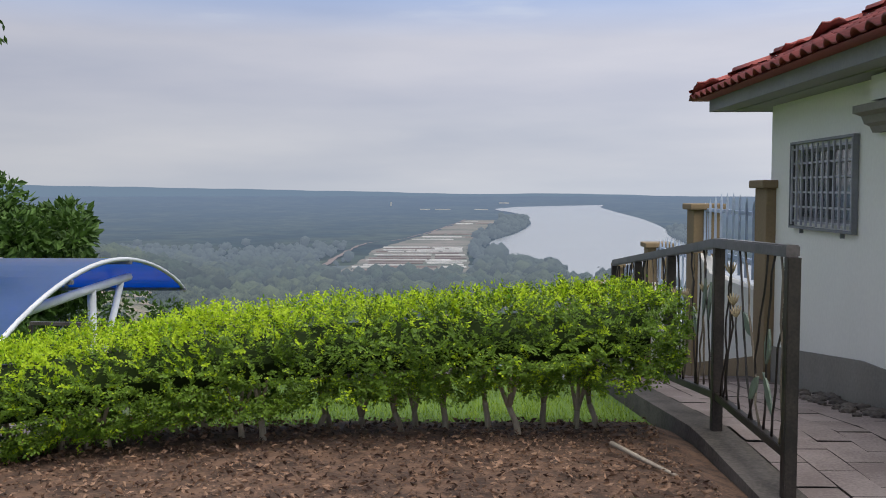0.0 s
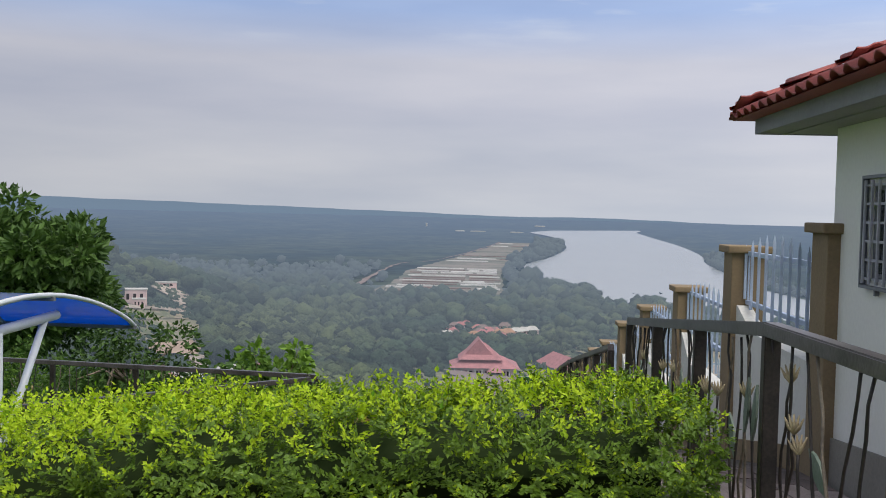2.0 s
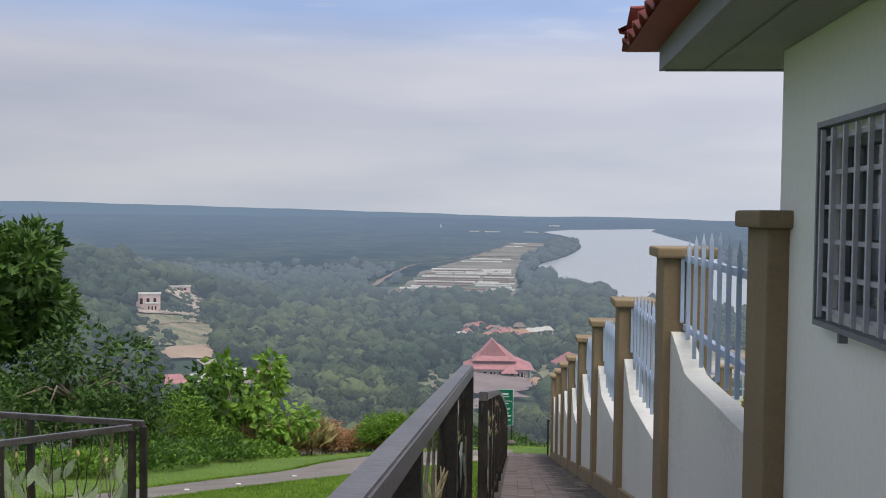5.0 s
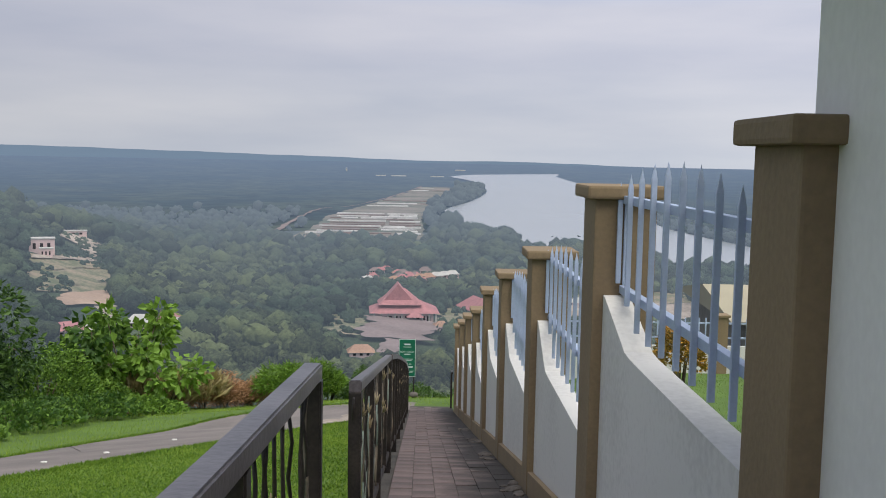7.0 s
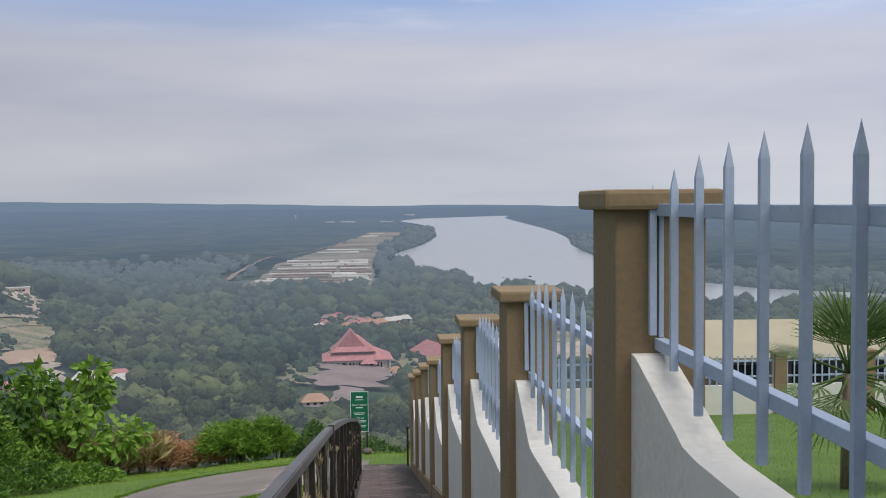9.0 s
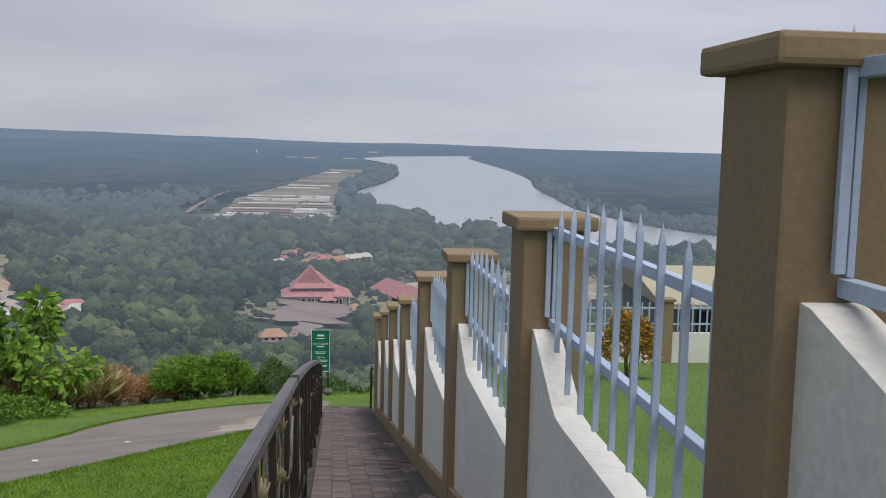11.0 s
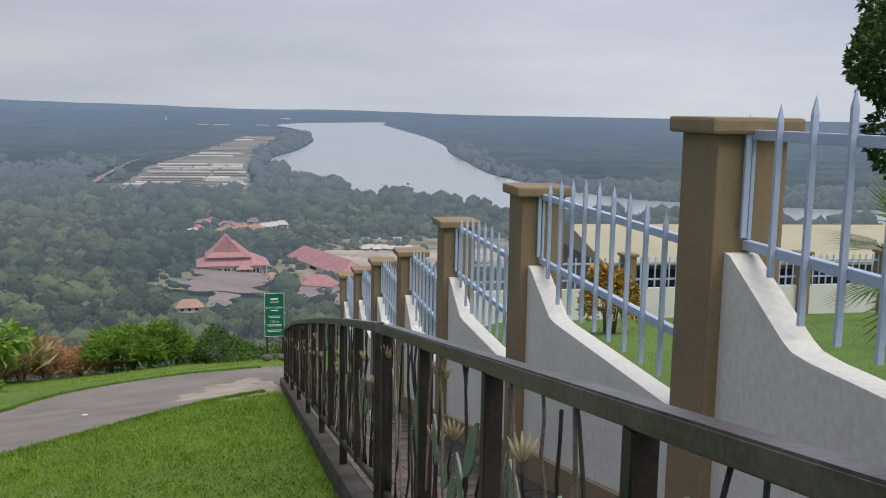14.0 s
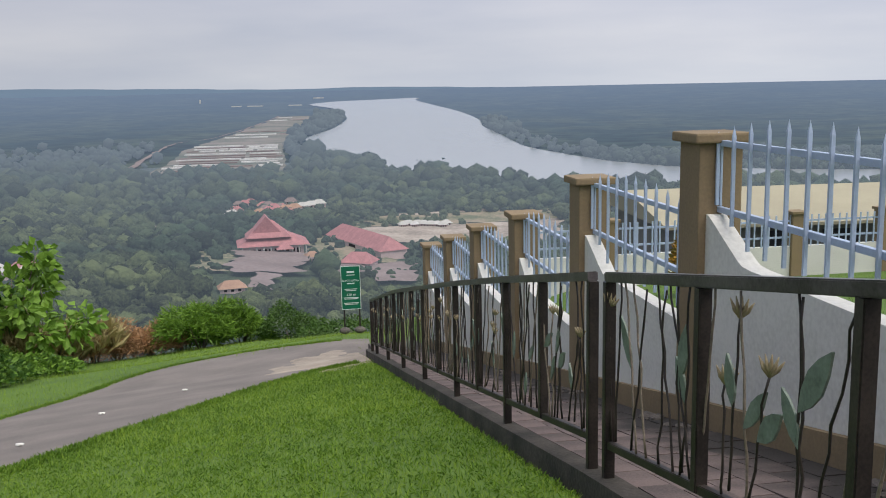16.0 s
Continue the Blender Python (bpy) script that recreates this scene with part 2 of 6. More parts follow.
def beam(a, b, w, h, bm=None, bevel=0.0):
    """A straight bar from a to b, w wide and h deep."""
    bm = bm or bmesh.new()
    a, b = Vector(a), Vector(b)
    d = b - a
    q = d.to_track_quat("Y", "Z").to_matrix()
    n = []
    for p in (a, b):
        for sx, sz in ((-1, -1), (1, -1), (1, 1), (-1, 1)):
            n.append(bm.verts.new(p + q @ Vector((sx * w / 2, 0, sz * h / 2))))
    fs = [bm.faces.new([n[i] for i in f]) for f in ((3, 2, 1, 0), (4, 5, 6, 7), (0, 1, 5, 4), (1, 2, 6, 5), (2, 3, 7, 6), (3, 0, 4, 7))]
    if bevel:
        long = [e for e in {e for f in fs for e in f.edges} if abs((e.verts[0].co - e.verts[1].co).normalized().dot(d.normalized())) > 0.9]
        bmesh.ops.bevel(bm, geom=long, offset=bevel, segments=2, affect="EDGES")
    return bm


def tube(points, radii, sides=6, bm=None):
    """A tapered round limb along points."""
    bm = bm or bmesh.new()
    pts = [Vector(p) for p in points]
    rings = []
    for i, p in enumerate(pts):
        d = (pts[min(i + 1, len(pts) - 1)] - pts[max(i - 1, 0)]).normalized()
        u = d.orthogonal().normalized()
        v = d.cross(u)
        r = radii[i] if isinstance(radii, (list, tuple)) else radii
        rings.append([bm.verts.new(p + (u * math.cos(k) + v * math.sin(k)) * r) for k in (2 * math.pi * j / sides for j in range(sides))])
    for a, b in zip(rings, rings[1:]):
        for j in range(sides):
            f = bm.faces.new((a[j], a[(j + 1) % sides], b[(j + 1) % sides], b[j]))
            f.smooth = True
    bm.faces.new(rings[-1])
    bm.faces.new(rings[0][::-1])
    return bm


def prism(profile, axis, lo, hi, bm=None):
    """A closed outline swept along x, y or z. The outline gives the other two coordinates in order."""
    bm = bm or bmesh.new()
    put = {"x": lambda c, p: (c, p[0], p[1]), "y": lambda c, p: (p[0], c, p[1]), "z": lambda c, p: (p[0], p[1], c)}[axis]
    a = [bm.verts.new(put(lo, p)) for p in profile]
    b = [bm.verts.new(put(hi, p)) for p in profile]
    k = len(profile)
    for i in range(k):
        bm.faces.new((a[i], a[(i + 1) % k], b[(i + 1) % k], b[i]))
    bm.faces.new(a[::-1])
    bm.faces.new(b)
    bmesh.ops.recalc_face_normals(bm, faces=bm.faces)
    return bm


def mesh_arrays(name, verts, faces, material, smooth=False):
    """A mesh from arrays of places and of equal-sized faces."""
    me = bpy.data.meshes.new(name)
    faces = np.asarray(faces, dtype=np.int32)
    k = faces.shape[1]
    me.vertices.add(len(verts))
    me.vertices.foreach_set("co", np.asarray(verts, dtype=np.float32).ravel())
    me.loops.add(faces.size)
    me.loops.foreach_set("vertex_index", faces.ravel())
    me.polygons.add(len(faces))
    me.polygons.foreach_set("loop_start", np.arange(0, faces.size, k, dtype=np.int32))
    me.polygons.foreach_set("use_smooth", np.full(len(faces), smooth))
    me.update(calc_edges=True)
    me.validate()
    me.materials.append(material)
    return me


def leaves(name, places, ways, sizes, material, parent=None, wide=0.45, seed=1, fold=0.12, facing=None):
    """Many small leaves, folded along the midrib, as one mesh."""
    rng = np.random.default_rng(seed)
    n = len(places)
    ways = ways / np.linalg.norm(ways, axis=1, keepdims=True)
    r = rng.normal(size=(n, 3)) if facing is None else facing
    side = np.cross(ways, r)
    side /= np.linalg.norm(side, axis=1, keepdims=True) + 1e-9
    up = np.cross(side, ways)
    s = sizes[:, None]
    v = np.stack([places, places + ways * s * 0.45 + side * s * wide * 0.5 + up * s * fold, places + ways * s, places + ways * s * 0.45 - side * s * wide * 0.5 + up * s * fold], axis=1).reshape(-1, 3)
    base = (np.arange(n) * 4)[:, None, None]
    f = (np.array([[0, 1, 2], [0, 2, 3]])[None] + base).reshape(-1, 3)
    ob = new(name, mesh_arrays(name, v, f, material))
    ob.parent = parent
    return ob


# ---- lie of the land ----
STEPS = ((-40, -1.25), (-6.57, -1.25), (-2.8, -1.65), (4.24, -3.12), (20.0, -6.7), (25, -7.5), (28, -8.3), (38, -10.6), (44, -12.2))
LINE_Y, LINE_Z = [a for a, _ in STEPS], [b for _, b in STEPS]
PLAIN = -105.0


def slope(y):
    """Height of the walk and the lawn beside it."""
    return np.interp(y, LINE_Y, LINE_Z)


def smooth(a, b, v):
    u = np.clip((v - a) / (b - a), 0, 1)
    return u * u * (3 - 2 * u)


def brow(x):
    """How far ahead the hill top reaches before it falls away."""
    return np.interp(x, (-60, -30, -20, -12, -8, -5, -3, 0, 2, 14, 40), (18, 28, 32, 36, 37.5, 37.5, 32, 28.5, 26, 27, 34))


def land(x, y):
    """Height of the whole ground."""
    x, y = np.asarray(x, float), np.asarray(y, float)
    top = slope(y) - 1.6 * smooth(-4.9, -8, x) * smooth(4, -2, y) * smooth(-9, -6, y)
    top = top + 0.3 * smooth(0.2, 0.5, x) * smooth(-12, -2, y) - 0.09 * smooth(0.4, 0.1, x) * smooth(-9, -6, y) - 0.09 * np.clip(-1.5 - x, 0, 8) * smooth(-3, 1, y)
    top = top - 0.14 * smooth(-1.5, -1.2, x) * smooth(0.3, 0.0, x) * smooth(23, 20.5, y)
    top = top + 0.65 * smooth(2, 5, x) * smooth(6, 20, y)
    d = np.maximum(y - brow(x), 0)
    r = np.hypot(x, y)
    az = np.degrees(np.arctan2(x, y))
    low = PLAIN + 16 * np.exp(-((r - 430) / 240) ** 2) * smooth(14, -10, az)
    low = low + 64 * np.exp(-((r - 880) / 330) ** 2) * smooth(-11, -28, az) * smooth(-75, -50, az)
    k = smooth(0, 190, d)
    z = top * (1 - k) + low * k - 0.25 * np.minimum(d, 40)* (1 - k)
    return z


def flung(x, y, z):
    """Draws in what lies beyond 2.4 km towards the viewer's clip, along its line of sight."""
    r = np.hypot(x, y)
    s = np.where(r > 2400, (4700 - 2300 * 2400 / np.maximum(r, 1)) / np.maximum(r, 1), 1.0)
    return x * s, y * s, z * s


# ---- ground ----
def far_mat(name, near, far, d0, d1, glow, scale, bump, haze_rgb=(0.6, 0.74, 0.95), dark=0.55, island=0.0):
    """Vegetation seen from a height: speckled with crowns; haze painted in, paler and bluer with distance."""
    m = bpy.data.materials.new(name)
    m.use_nodes = True
    n, l = m.node_tree.nodes, m.node_tree.links
    b = n["Principled BSDF"]
    b.inputs["Roughness"].default_value = 0.95
    b.inputs["Specular IOR Level"].default_value = 0.1
    # surfaces emit a bluish haze that grows with distance
    b.inputs["Emission Color"].default_value = (*haze_rgb, 1)
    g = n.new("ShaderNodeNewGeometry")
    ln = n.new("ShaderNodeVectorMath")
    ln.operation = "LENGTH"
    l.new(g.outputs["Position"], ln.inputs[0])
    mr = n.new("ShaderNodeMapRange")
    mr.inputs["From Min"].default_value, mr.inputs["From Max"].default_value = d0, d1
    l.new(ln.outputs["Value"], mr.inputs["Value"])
    a = n.new("ShaderNodeTexNoise")
    a.inputs["Scale"].default_value, a.inputs["Detail"].default_value = scale, 8
    a.inputs["Roughness"].default_value = 0.65
    l.new(g.outputs["Position"], a.inputs["Vector"])
    r = n.new("ShaderNodeValToRGB")
    r.color_ramp.elements[0].position, r.color_ramp.elements[0].color = 0.36, (*[c * dark for c in near], 1)
    r.color_ramp.elements[1].position, r.color_ramp.elements[1].color = 0.64, (*near, 1)
    if island:
        k = n.new("ShaderNodeMath")
        k.operation = "MULTIPLY_ADD"
        k.inputs[1].default_value = island
        own = n.new("ShaderNodeAttribute")
        own.attribute_name = "tint"
        l.new(own.outputs["Fac"], k.inputs[0])
        grain = n.new("ShaderNodeTexNoise")
        grain.inputs["Scale"].default_value, grain.inputs["Detail"].default_value = 0.7, 5
        grain.inputs["Roughness"].default_value = 0.7
        l.new(g.outputs["Position"], grain.inputs["Vector"])
        half = n.new("ShaderNodeMix")
        half.inputs["Factor"].default_value = 0.6
        l.new(a.outputs["Fac"], half.inputs["A"])
        l.new(grain.outputs["Fac"], half.inputs["B"])
        l.new(half.outputs["Result"], k.inputs[2])
        l.new(k.outputs[0], r.inputs["Fac"])
        u = n.new("ShaderNodeBump")
        u.inputs["Strength"].default_value, u.inputs["Distance"].default_value = 1.0, 2.4
        l.new(grain.outputs["Fac"], u.inputs["Height"])
        l.new(u.outputs["Normal"], b.inputs["Normal"])
    else:
        l.new(a.outputs["Fac"], r.inputs["Fac"])
    # stands of older and younger growth
    big = n.new("ShaderNodeTexNoise")
    big.inputs["Scale"].default_value, big.inputs["Detail"].default_value = scale * 0.3, 3
    l.new(g.outputs["Position"], big.inputs["Vector"])
    stand = n.new("ShaderNodeValToRGB")
    stand.color_ramp.elements[0].position, stand.color_ramp.elements[0].color = 0.4, (0.5, 0.62, 0.72, 1)
    stand.color_ramp.elements[1].position, stand.color_ramp.elements[1].color = 0.6, (1.25, 1.15, 0.95, 1)
    l.new(big.outputs["Fac"], stand.inputs["Fac"])
    tint = n.new("ShaderNodeMix")
    tint.data_type, tint.blend_type = "RGBA", "MULTIPLY"
    tint.inputs["Factor"].default_value = 1.0
    l.new(r.outputs["Color"], tint.inputs["A"])
    l.new(stand.outputs["Color"], tint.inputs["B"])
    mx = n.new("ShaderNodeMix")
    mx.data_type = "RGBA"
    # far base colour carries part of the same haze
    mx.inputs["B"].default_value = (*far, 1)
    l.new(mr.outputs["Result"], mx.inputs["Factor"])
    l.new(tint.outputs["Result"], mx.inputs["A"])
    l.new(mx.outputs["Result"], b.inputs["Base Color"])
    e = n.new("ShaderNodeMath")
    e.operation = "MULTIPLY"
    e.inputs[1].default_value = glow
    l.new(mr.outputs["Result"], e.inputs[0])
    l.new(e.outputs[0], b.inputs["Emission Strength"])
    if bump:
        u = n.new("ShaderNodeBump")
        u.inputs["Strength"].default_value, u.inputs["Distance"].default_value = bump, 4.0
        l.new(a.outputs["Fac"], u.inputs["Height"])
        l.new(u.outputs["Normal"], b.inputs["Normal"])
    return m


M_LAWN = mat("lawn_soil", (0.11, 0.19, 0.022), (0.06, 0.115, 0.016), 0.95, 0.7, 45, 0.6)
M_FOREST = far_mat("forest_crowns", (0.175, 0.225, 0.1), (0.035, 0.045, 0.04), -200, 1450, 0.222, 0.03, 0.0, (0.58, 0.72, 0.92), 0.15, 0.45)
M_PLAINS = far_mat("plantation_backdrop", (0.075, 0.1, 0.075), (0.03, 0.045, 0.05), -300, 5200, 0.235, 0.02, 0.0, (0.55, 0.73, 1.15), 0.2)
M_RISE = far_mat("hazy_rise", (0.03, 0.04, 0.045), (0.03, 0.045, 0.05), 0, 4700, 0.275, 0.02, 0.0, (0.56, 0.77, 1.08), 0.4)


def ring_grid(radii, angles, height):
    r, a = np.meshgrid(radii, angles, indexing="ij")
    x, y = r * np.sin(a), r * np.cos(a)
    v = np.stack([x, y, height(x, y)], -1).reshape(-1, 3)
    i, j = np.meshgrid(np.arange(len(radii) - 1), np.arange(len(angles) - 1), indexing="ij")
    p = i * len(angles) + j
    f = np.stack([p, p + len(angles), p + len(angles) + 1, p + 1], -1).reshape(-1, 4)
    return v, f


RADII = np.concatenate([np.linspace(0.05, 45, 150), np.geomspace(46, 2400, 90), 2400 * np.geomspace(1.04, 7.0, 40)])
ANGLES = np.radians(np.concatenate([np.linspace(-180, -61, 120), np.linspace(-60, 60, 301), np.linspace(61, 180, 120)]))
gv, gf = ring_grid(RADII, ANGLES, land)
gv = np.stack(flung(gv[:, 0], gv[:, 1], gv[:, 2]), -1)
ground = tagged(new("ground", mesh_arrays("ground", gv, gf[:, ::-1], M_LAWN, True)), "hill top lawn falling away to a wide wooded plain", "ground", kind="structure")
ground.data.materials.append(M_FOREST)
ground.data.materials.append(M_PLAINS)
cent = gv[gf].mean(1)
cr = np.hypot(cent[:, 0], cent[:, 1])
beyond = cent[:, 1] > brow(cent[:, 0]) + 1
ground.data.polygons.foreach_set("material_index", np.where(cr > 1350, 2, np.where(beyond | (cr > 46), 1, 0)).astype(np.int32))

# ---- river ----
M_WATER = bpy.data.materials.new("river_water")
M_WATER.use_nodes = True
wb = M_WATER.node_tree.nodes["Principled BSDF"]
wb.inputs["Base Color"].default_value = (0.29, 0.31, 0.32, 1)
wb.inputs["Roughness"].default_value = 0.22
wb.inputs["Metallic"].default_value = 0.0
w_n = M_WATER.node_tree.nodes.new("ShaderNodeTexNoise")
w_n.inputs["Scale"].default_value = 0.08
w_n.inputs["Detail"].default_value = 5
w_b = M_WATER.node_tree.nodes.new("ShaderNodeBump")
w_b.inputs["Strength"].default_value = 0.12
w_b.inputs["Distance"].default_value = 2.0
w_g = M_WATER.node_tree.nodes.new("ShaderNodeNewGeometry")
M_WATER.node_tree.links.new(w_g.outputs["Position"], w_n.inputs["Vector"])
M_WATER.node_tree.links.new(w_n.outputs["Fac"], w_b.inputs["Height"])
M_WATER.node_tree.links.new(w_b.outputs["Normal"], wb.inputs["Normal"])
BANK_L = ((900, 700), (480, 800), (272, 915), (215, 985), (163, 1090), (120, 1180), (60, 1480), (42, 1760), (52, 1960), (115, 2290), (180, 2800), (206, 3180), (226, 3900), (200, 4500), (150, 5200), (300, 5900))
BANK_R = ((1300, 900), (700, 930), (470, 1040), (415, 1130), (395, 1207), (375, 1420), (380, 1560), (415, 1850), (455, 2200), (517, 2540), (575, 3000), (635, 3640), (700, 4600), (795, 5800), (900, 6400), (920, 6700))


def course(pts, n=8):
    """A smooth line through plan points."""
    p = np.array([pts[0], *pts, pts[-1]], float)
    out = []
    for i in range(1, len(p) - 2):
        for u in np.linspace(0, 1, n, endpoint=False):
            a, b, c, d = p[i - 1], p[i], p[i + 1], p[i + 2]
            out.append(0.5 * (2 * b + (c - a) * u + (2 * a - 5 * b + 4 * c - d) * u * u + (3 * b - a - 3 * c + d) * u ** 3))
    out.append(p[-2])
    return np.array(out)


def strip(name, left, right, height, material, cross=6, far=False):
    t = np.linspace(0, 1, cross)[None, :, None]
    g = left[:, None] * (1 - t) + right[:, None] * t
    x, y = g[..., 0].ravel(), g[..., 1].ravel()
    z = height(x, y)
    if far:
        x, y, z = flung(x, y, z)
    i, j = np.meshgrid(np.arange(len(left) - 1), np.arange(cross - 1), indexing="ij")
    p = i * cross + j
    f = np.stack([p, p + 1, p + cross + 1, p + cross], -1).reshape(-1, 4)
    return new(name, mesh_arrays(name, np.stack([x, y, z], -1), f, material, True))


river = strip("water", course(BANK_L), course(BANK_R), lambda x, y: np.full_like(x, PLAIN + 3.0), M_WATER, 8, True)
tagged(river, "wide calm grey river bending through the plain", "river", kind="structure")

# ---- road and walk ----
ROAD_N = ((-10.5, -2.0), (-8.5, 2.4), (-6.9, 6.3), (-6.1, 8.6), (-5.5, 10.3), (-4.5, 12.8), (-3.4, 15.3), (-2.4, 16.9), (-1.42, 17.5))
ROAD_F = ((-14.0, 1.0), (-11.4, 5.2), (-9.6, 10.0), (-8.9, 13.5), (-8.3, 17.0), (-7.5, 20.5), (-6.2, 23.2), (-3.6, 24.1), (-1.0, 23.2))
def ragged(line, amp, seed):
    """Broken edges of worn paving."""
    return line + np.array([[noise.noise(Vector((p[0] * 1.3, p[1] * 1.3, seed))) * amp, noise.noise(Vector((p[0] * 1.3, p[1] * 1.3, seed + 9))) * amp] for p in line])


road = strip("road", ragged(course(ROAD_N, 16), 0.22, 1), ragged(course(ROAD_F, 16), 0.3, 2), lambda x, y: land(x, y) + 0.022, M_ASPHALT, 12)
tagged(road, "worn grey asphalt lane curving past the lawn", "road", kind="structure")


# ---- boundary wall: piers, bays and pickets ----
PIER_Y = (-2.86, 0.0, 2.92, 5.98, 8.91, 11.8, 14.65, 17.4, 20.3)
PIER_Z = (0.258, 0.0, -0.635, -1.19, -1.79, -2.54, -3.12, -3.716, -4.33)
PX0, PX1, PD = 0.05, 0.39, 0.36


def pier(y, z):
    """A rendered pier whose far face is at y, its cap's top at z."""
    base = float(slope(y)) - 0.25
    ob = empty("fence_pier", pose(0, 0, 0), "brown rendered square fence pier with a flat overhanging cap", "fence pier", "piers of the boundary wall")
    part("shaft", box(PX0, PX1, y - 0.04 - PD, y - 0.04, base, z - 0.07, 0.012), M_PIER, ob)
    part("cap", box(PX0 - 0.05, PX1 + 0.05, y - 0.09 - PD, y + 0.01, z - 0.075, z, 0.016), M_PIER, ob)
    return ob


def bay(y0, y1, ztop, drop):
    """Low white wall between two piers (y0 uphill, y1 downhill) with its swept top and brown plinth."""
    ob = empty("boundary_wall", pose(0, 0, 0), "low white rendered wall with a swept top and brown plinth", "wall", "bays of the boundary wall")
    low = 0.745 + 0.29 * drop
    prof = [(y0, float(slope(y0)) - 0.3), (y0, ztop - low)]
    prof += [(y1 - 0.72, ztop - low + 0.012)]
    prof += [(y1 - 0.59, ztop - low + 0.022), (y1 - 0.52, ztop - low + 0.05), (y1 - 0.05, ztop - 0.605), (y1, ztop - 0.6)]
    prof += [(y1, float(slope(y1)) - 0.3)]
    part("wall_panel", prism(prof, "x", 0.11, 0.25), M_WALL, ob)
    pl = [(y0, float(slope(y0)) - 0.3), (y0, float(slope(y0)) + 0.2), (y1, float(slope(y1)) + 0.2), (y1, float(slope(y1)) - 0.3)]
    part("plinth", prism(pl, "x", 0.06, 0.105), M_PIER, ob)
    return ob


def pickets(y0, y1, ztop, drop):
    """Steel pickets over one bay: two level rails, and pickets whose tips follow an arch."""
    ob = empty("picket_fence", pose(0, 0, 0), "pale blue steel picket fence panel with pointed tips", "fence", "picket panels of the boundary wall")
    x = 0.215
    for h in (0.075, 0.565):
        part("rail", box(x - 0.02, x + 0.02, y0, y1, ztop - h - 0.022, ztop - h + 0.022, 0.003), M_PICKET, ob)
    part("end_post", box(x - 0.006, x + 0.012, y1 - 0.016, y1 - 0.004, ztop - 0.54, ztop - 0.055, 0.002), M_PICKET, ob)
    low_end = 0.745 + 0.29 * drop
    n = int((y1 - y0 - 0.06) / 0.25) + 1
    for i in range(n):
        y = y1 - 0.025 - 0.25 * i
        top = ztop + 0.13 - 0.15 * ((i - n / 2 + 0.5) / (n / 2)) ** 2
        low = float(np.interp(y, (y0, y1 - 0.56, y1 - 0.05), (ztop - low_end, ztop - low_end + 0.02, ztop - 0.6))) + 0.07
        bm = bmesh.new()
        foot = [(x - 0.046, y - 0.0095), (x - 0.0205, y - 0.0095), (x - 0.0205, y + 0.0095), (x - 0.046, y + 0.0095)]
        prism(foot, "z", low, top - 0.065, bm)
        eaves = [bm.verts.new((a, b, top - 0.0648)) for a, b in foot]
        tip = bm.verts.new((x - 0.033, y, top + 0.01))
        for j in range(4):
            bm.faces.new((eaves[j], eaves[(j + 1) % 4], tip))
        part("picket", bm, M_PICKET, ob)
    return ob


for i, (py, pz) in enumerate(zip(PIER_Y, PIER_Z)):
    pier(py, pz)
    if i:
        a, b = PIER_Y[i - 1] - 0.04, py - 0.04 - PD
        bay(a, b, pz, PIER_Z[i - 1] - pz)
        pickets(a, b, pz, PIER_Z[i - 1] - pz)

# ---- the walk: kerb slab, pavers ----
def along(y0, y1, x0, x1, lift, thick, step=0.35):
    """A slab that follows the slope."""
    ys = np.linspace(y0, y1, max(2, int((y1 - y0) / step)))
    bm = bmesh.new()
    rows = []
    for y in ys:
        z = float(slope(y)) + lift
        rows.append([bm.verts.new(c) for c in ((x0, y, z), (x1, y, z), (x1, y, z - thick), (x0, y, z - thick))])
    for a, b in zip(rows, rows[1:]):
        for j in range(4):
            bm.faces.new((a[j], a[(j + 1) % 4], b[(j + 1) % 4], b[j]))
    bm.faces.new(rows[0])
    bm.faces.new(rows[-1][::-1])
    bmesh.ops.recalc_face_normals(bm, faces=bm.faces)
    return bm


for k_y0, k_y1, k_x in ((-8.3, -0.95, -1.36), (-0.95, 20.4, -1.29)):
    tagged(part("kerb", along(k_y0, k_y1, k_x, -1.14, 0.0, 0.35), M_KERB if k_y0 < -5 else M_DARKKERB), "stained concrete kerb slab under the railing", "kerb", kind="structure")
walkway = tagged(part("pavement", along(-15, 21.6, -1.14, 0.058, -0.012, 0.3), M_JOINT), "sloping footpath of stained reddish pavers", "footpath", kind="structure")


def paver_mesh(w, l):
    bm = box(-w / 2, w / 2, -l / 2, l / 2, -0.03, 0.0)
    top = [f for f in bm.faces if f.normal.z > 0.5 or f.calc_center_median().z > -0.001]
    bmesh.ops.inset_region(bm, faces=top, thickness=0.004, depth=0.002)
    return mesh_of("paver", bm, M_PAVER)


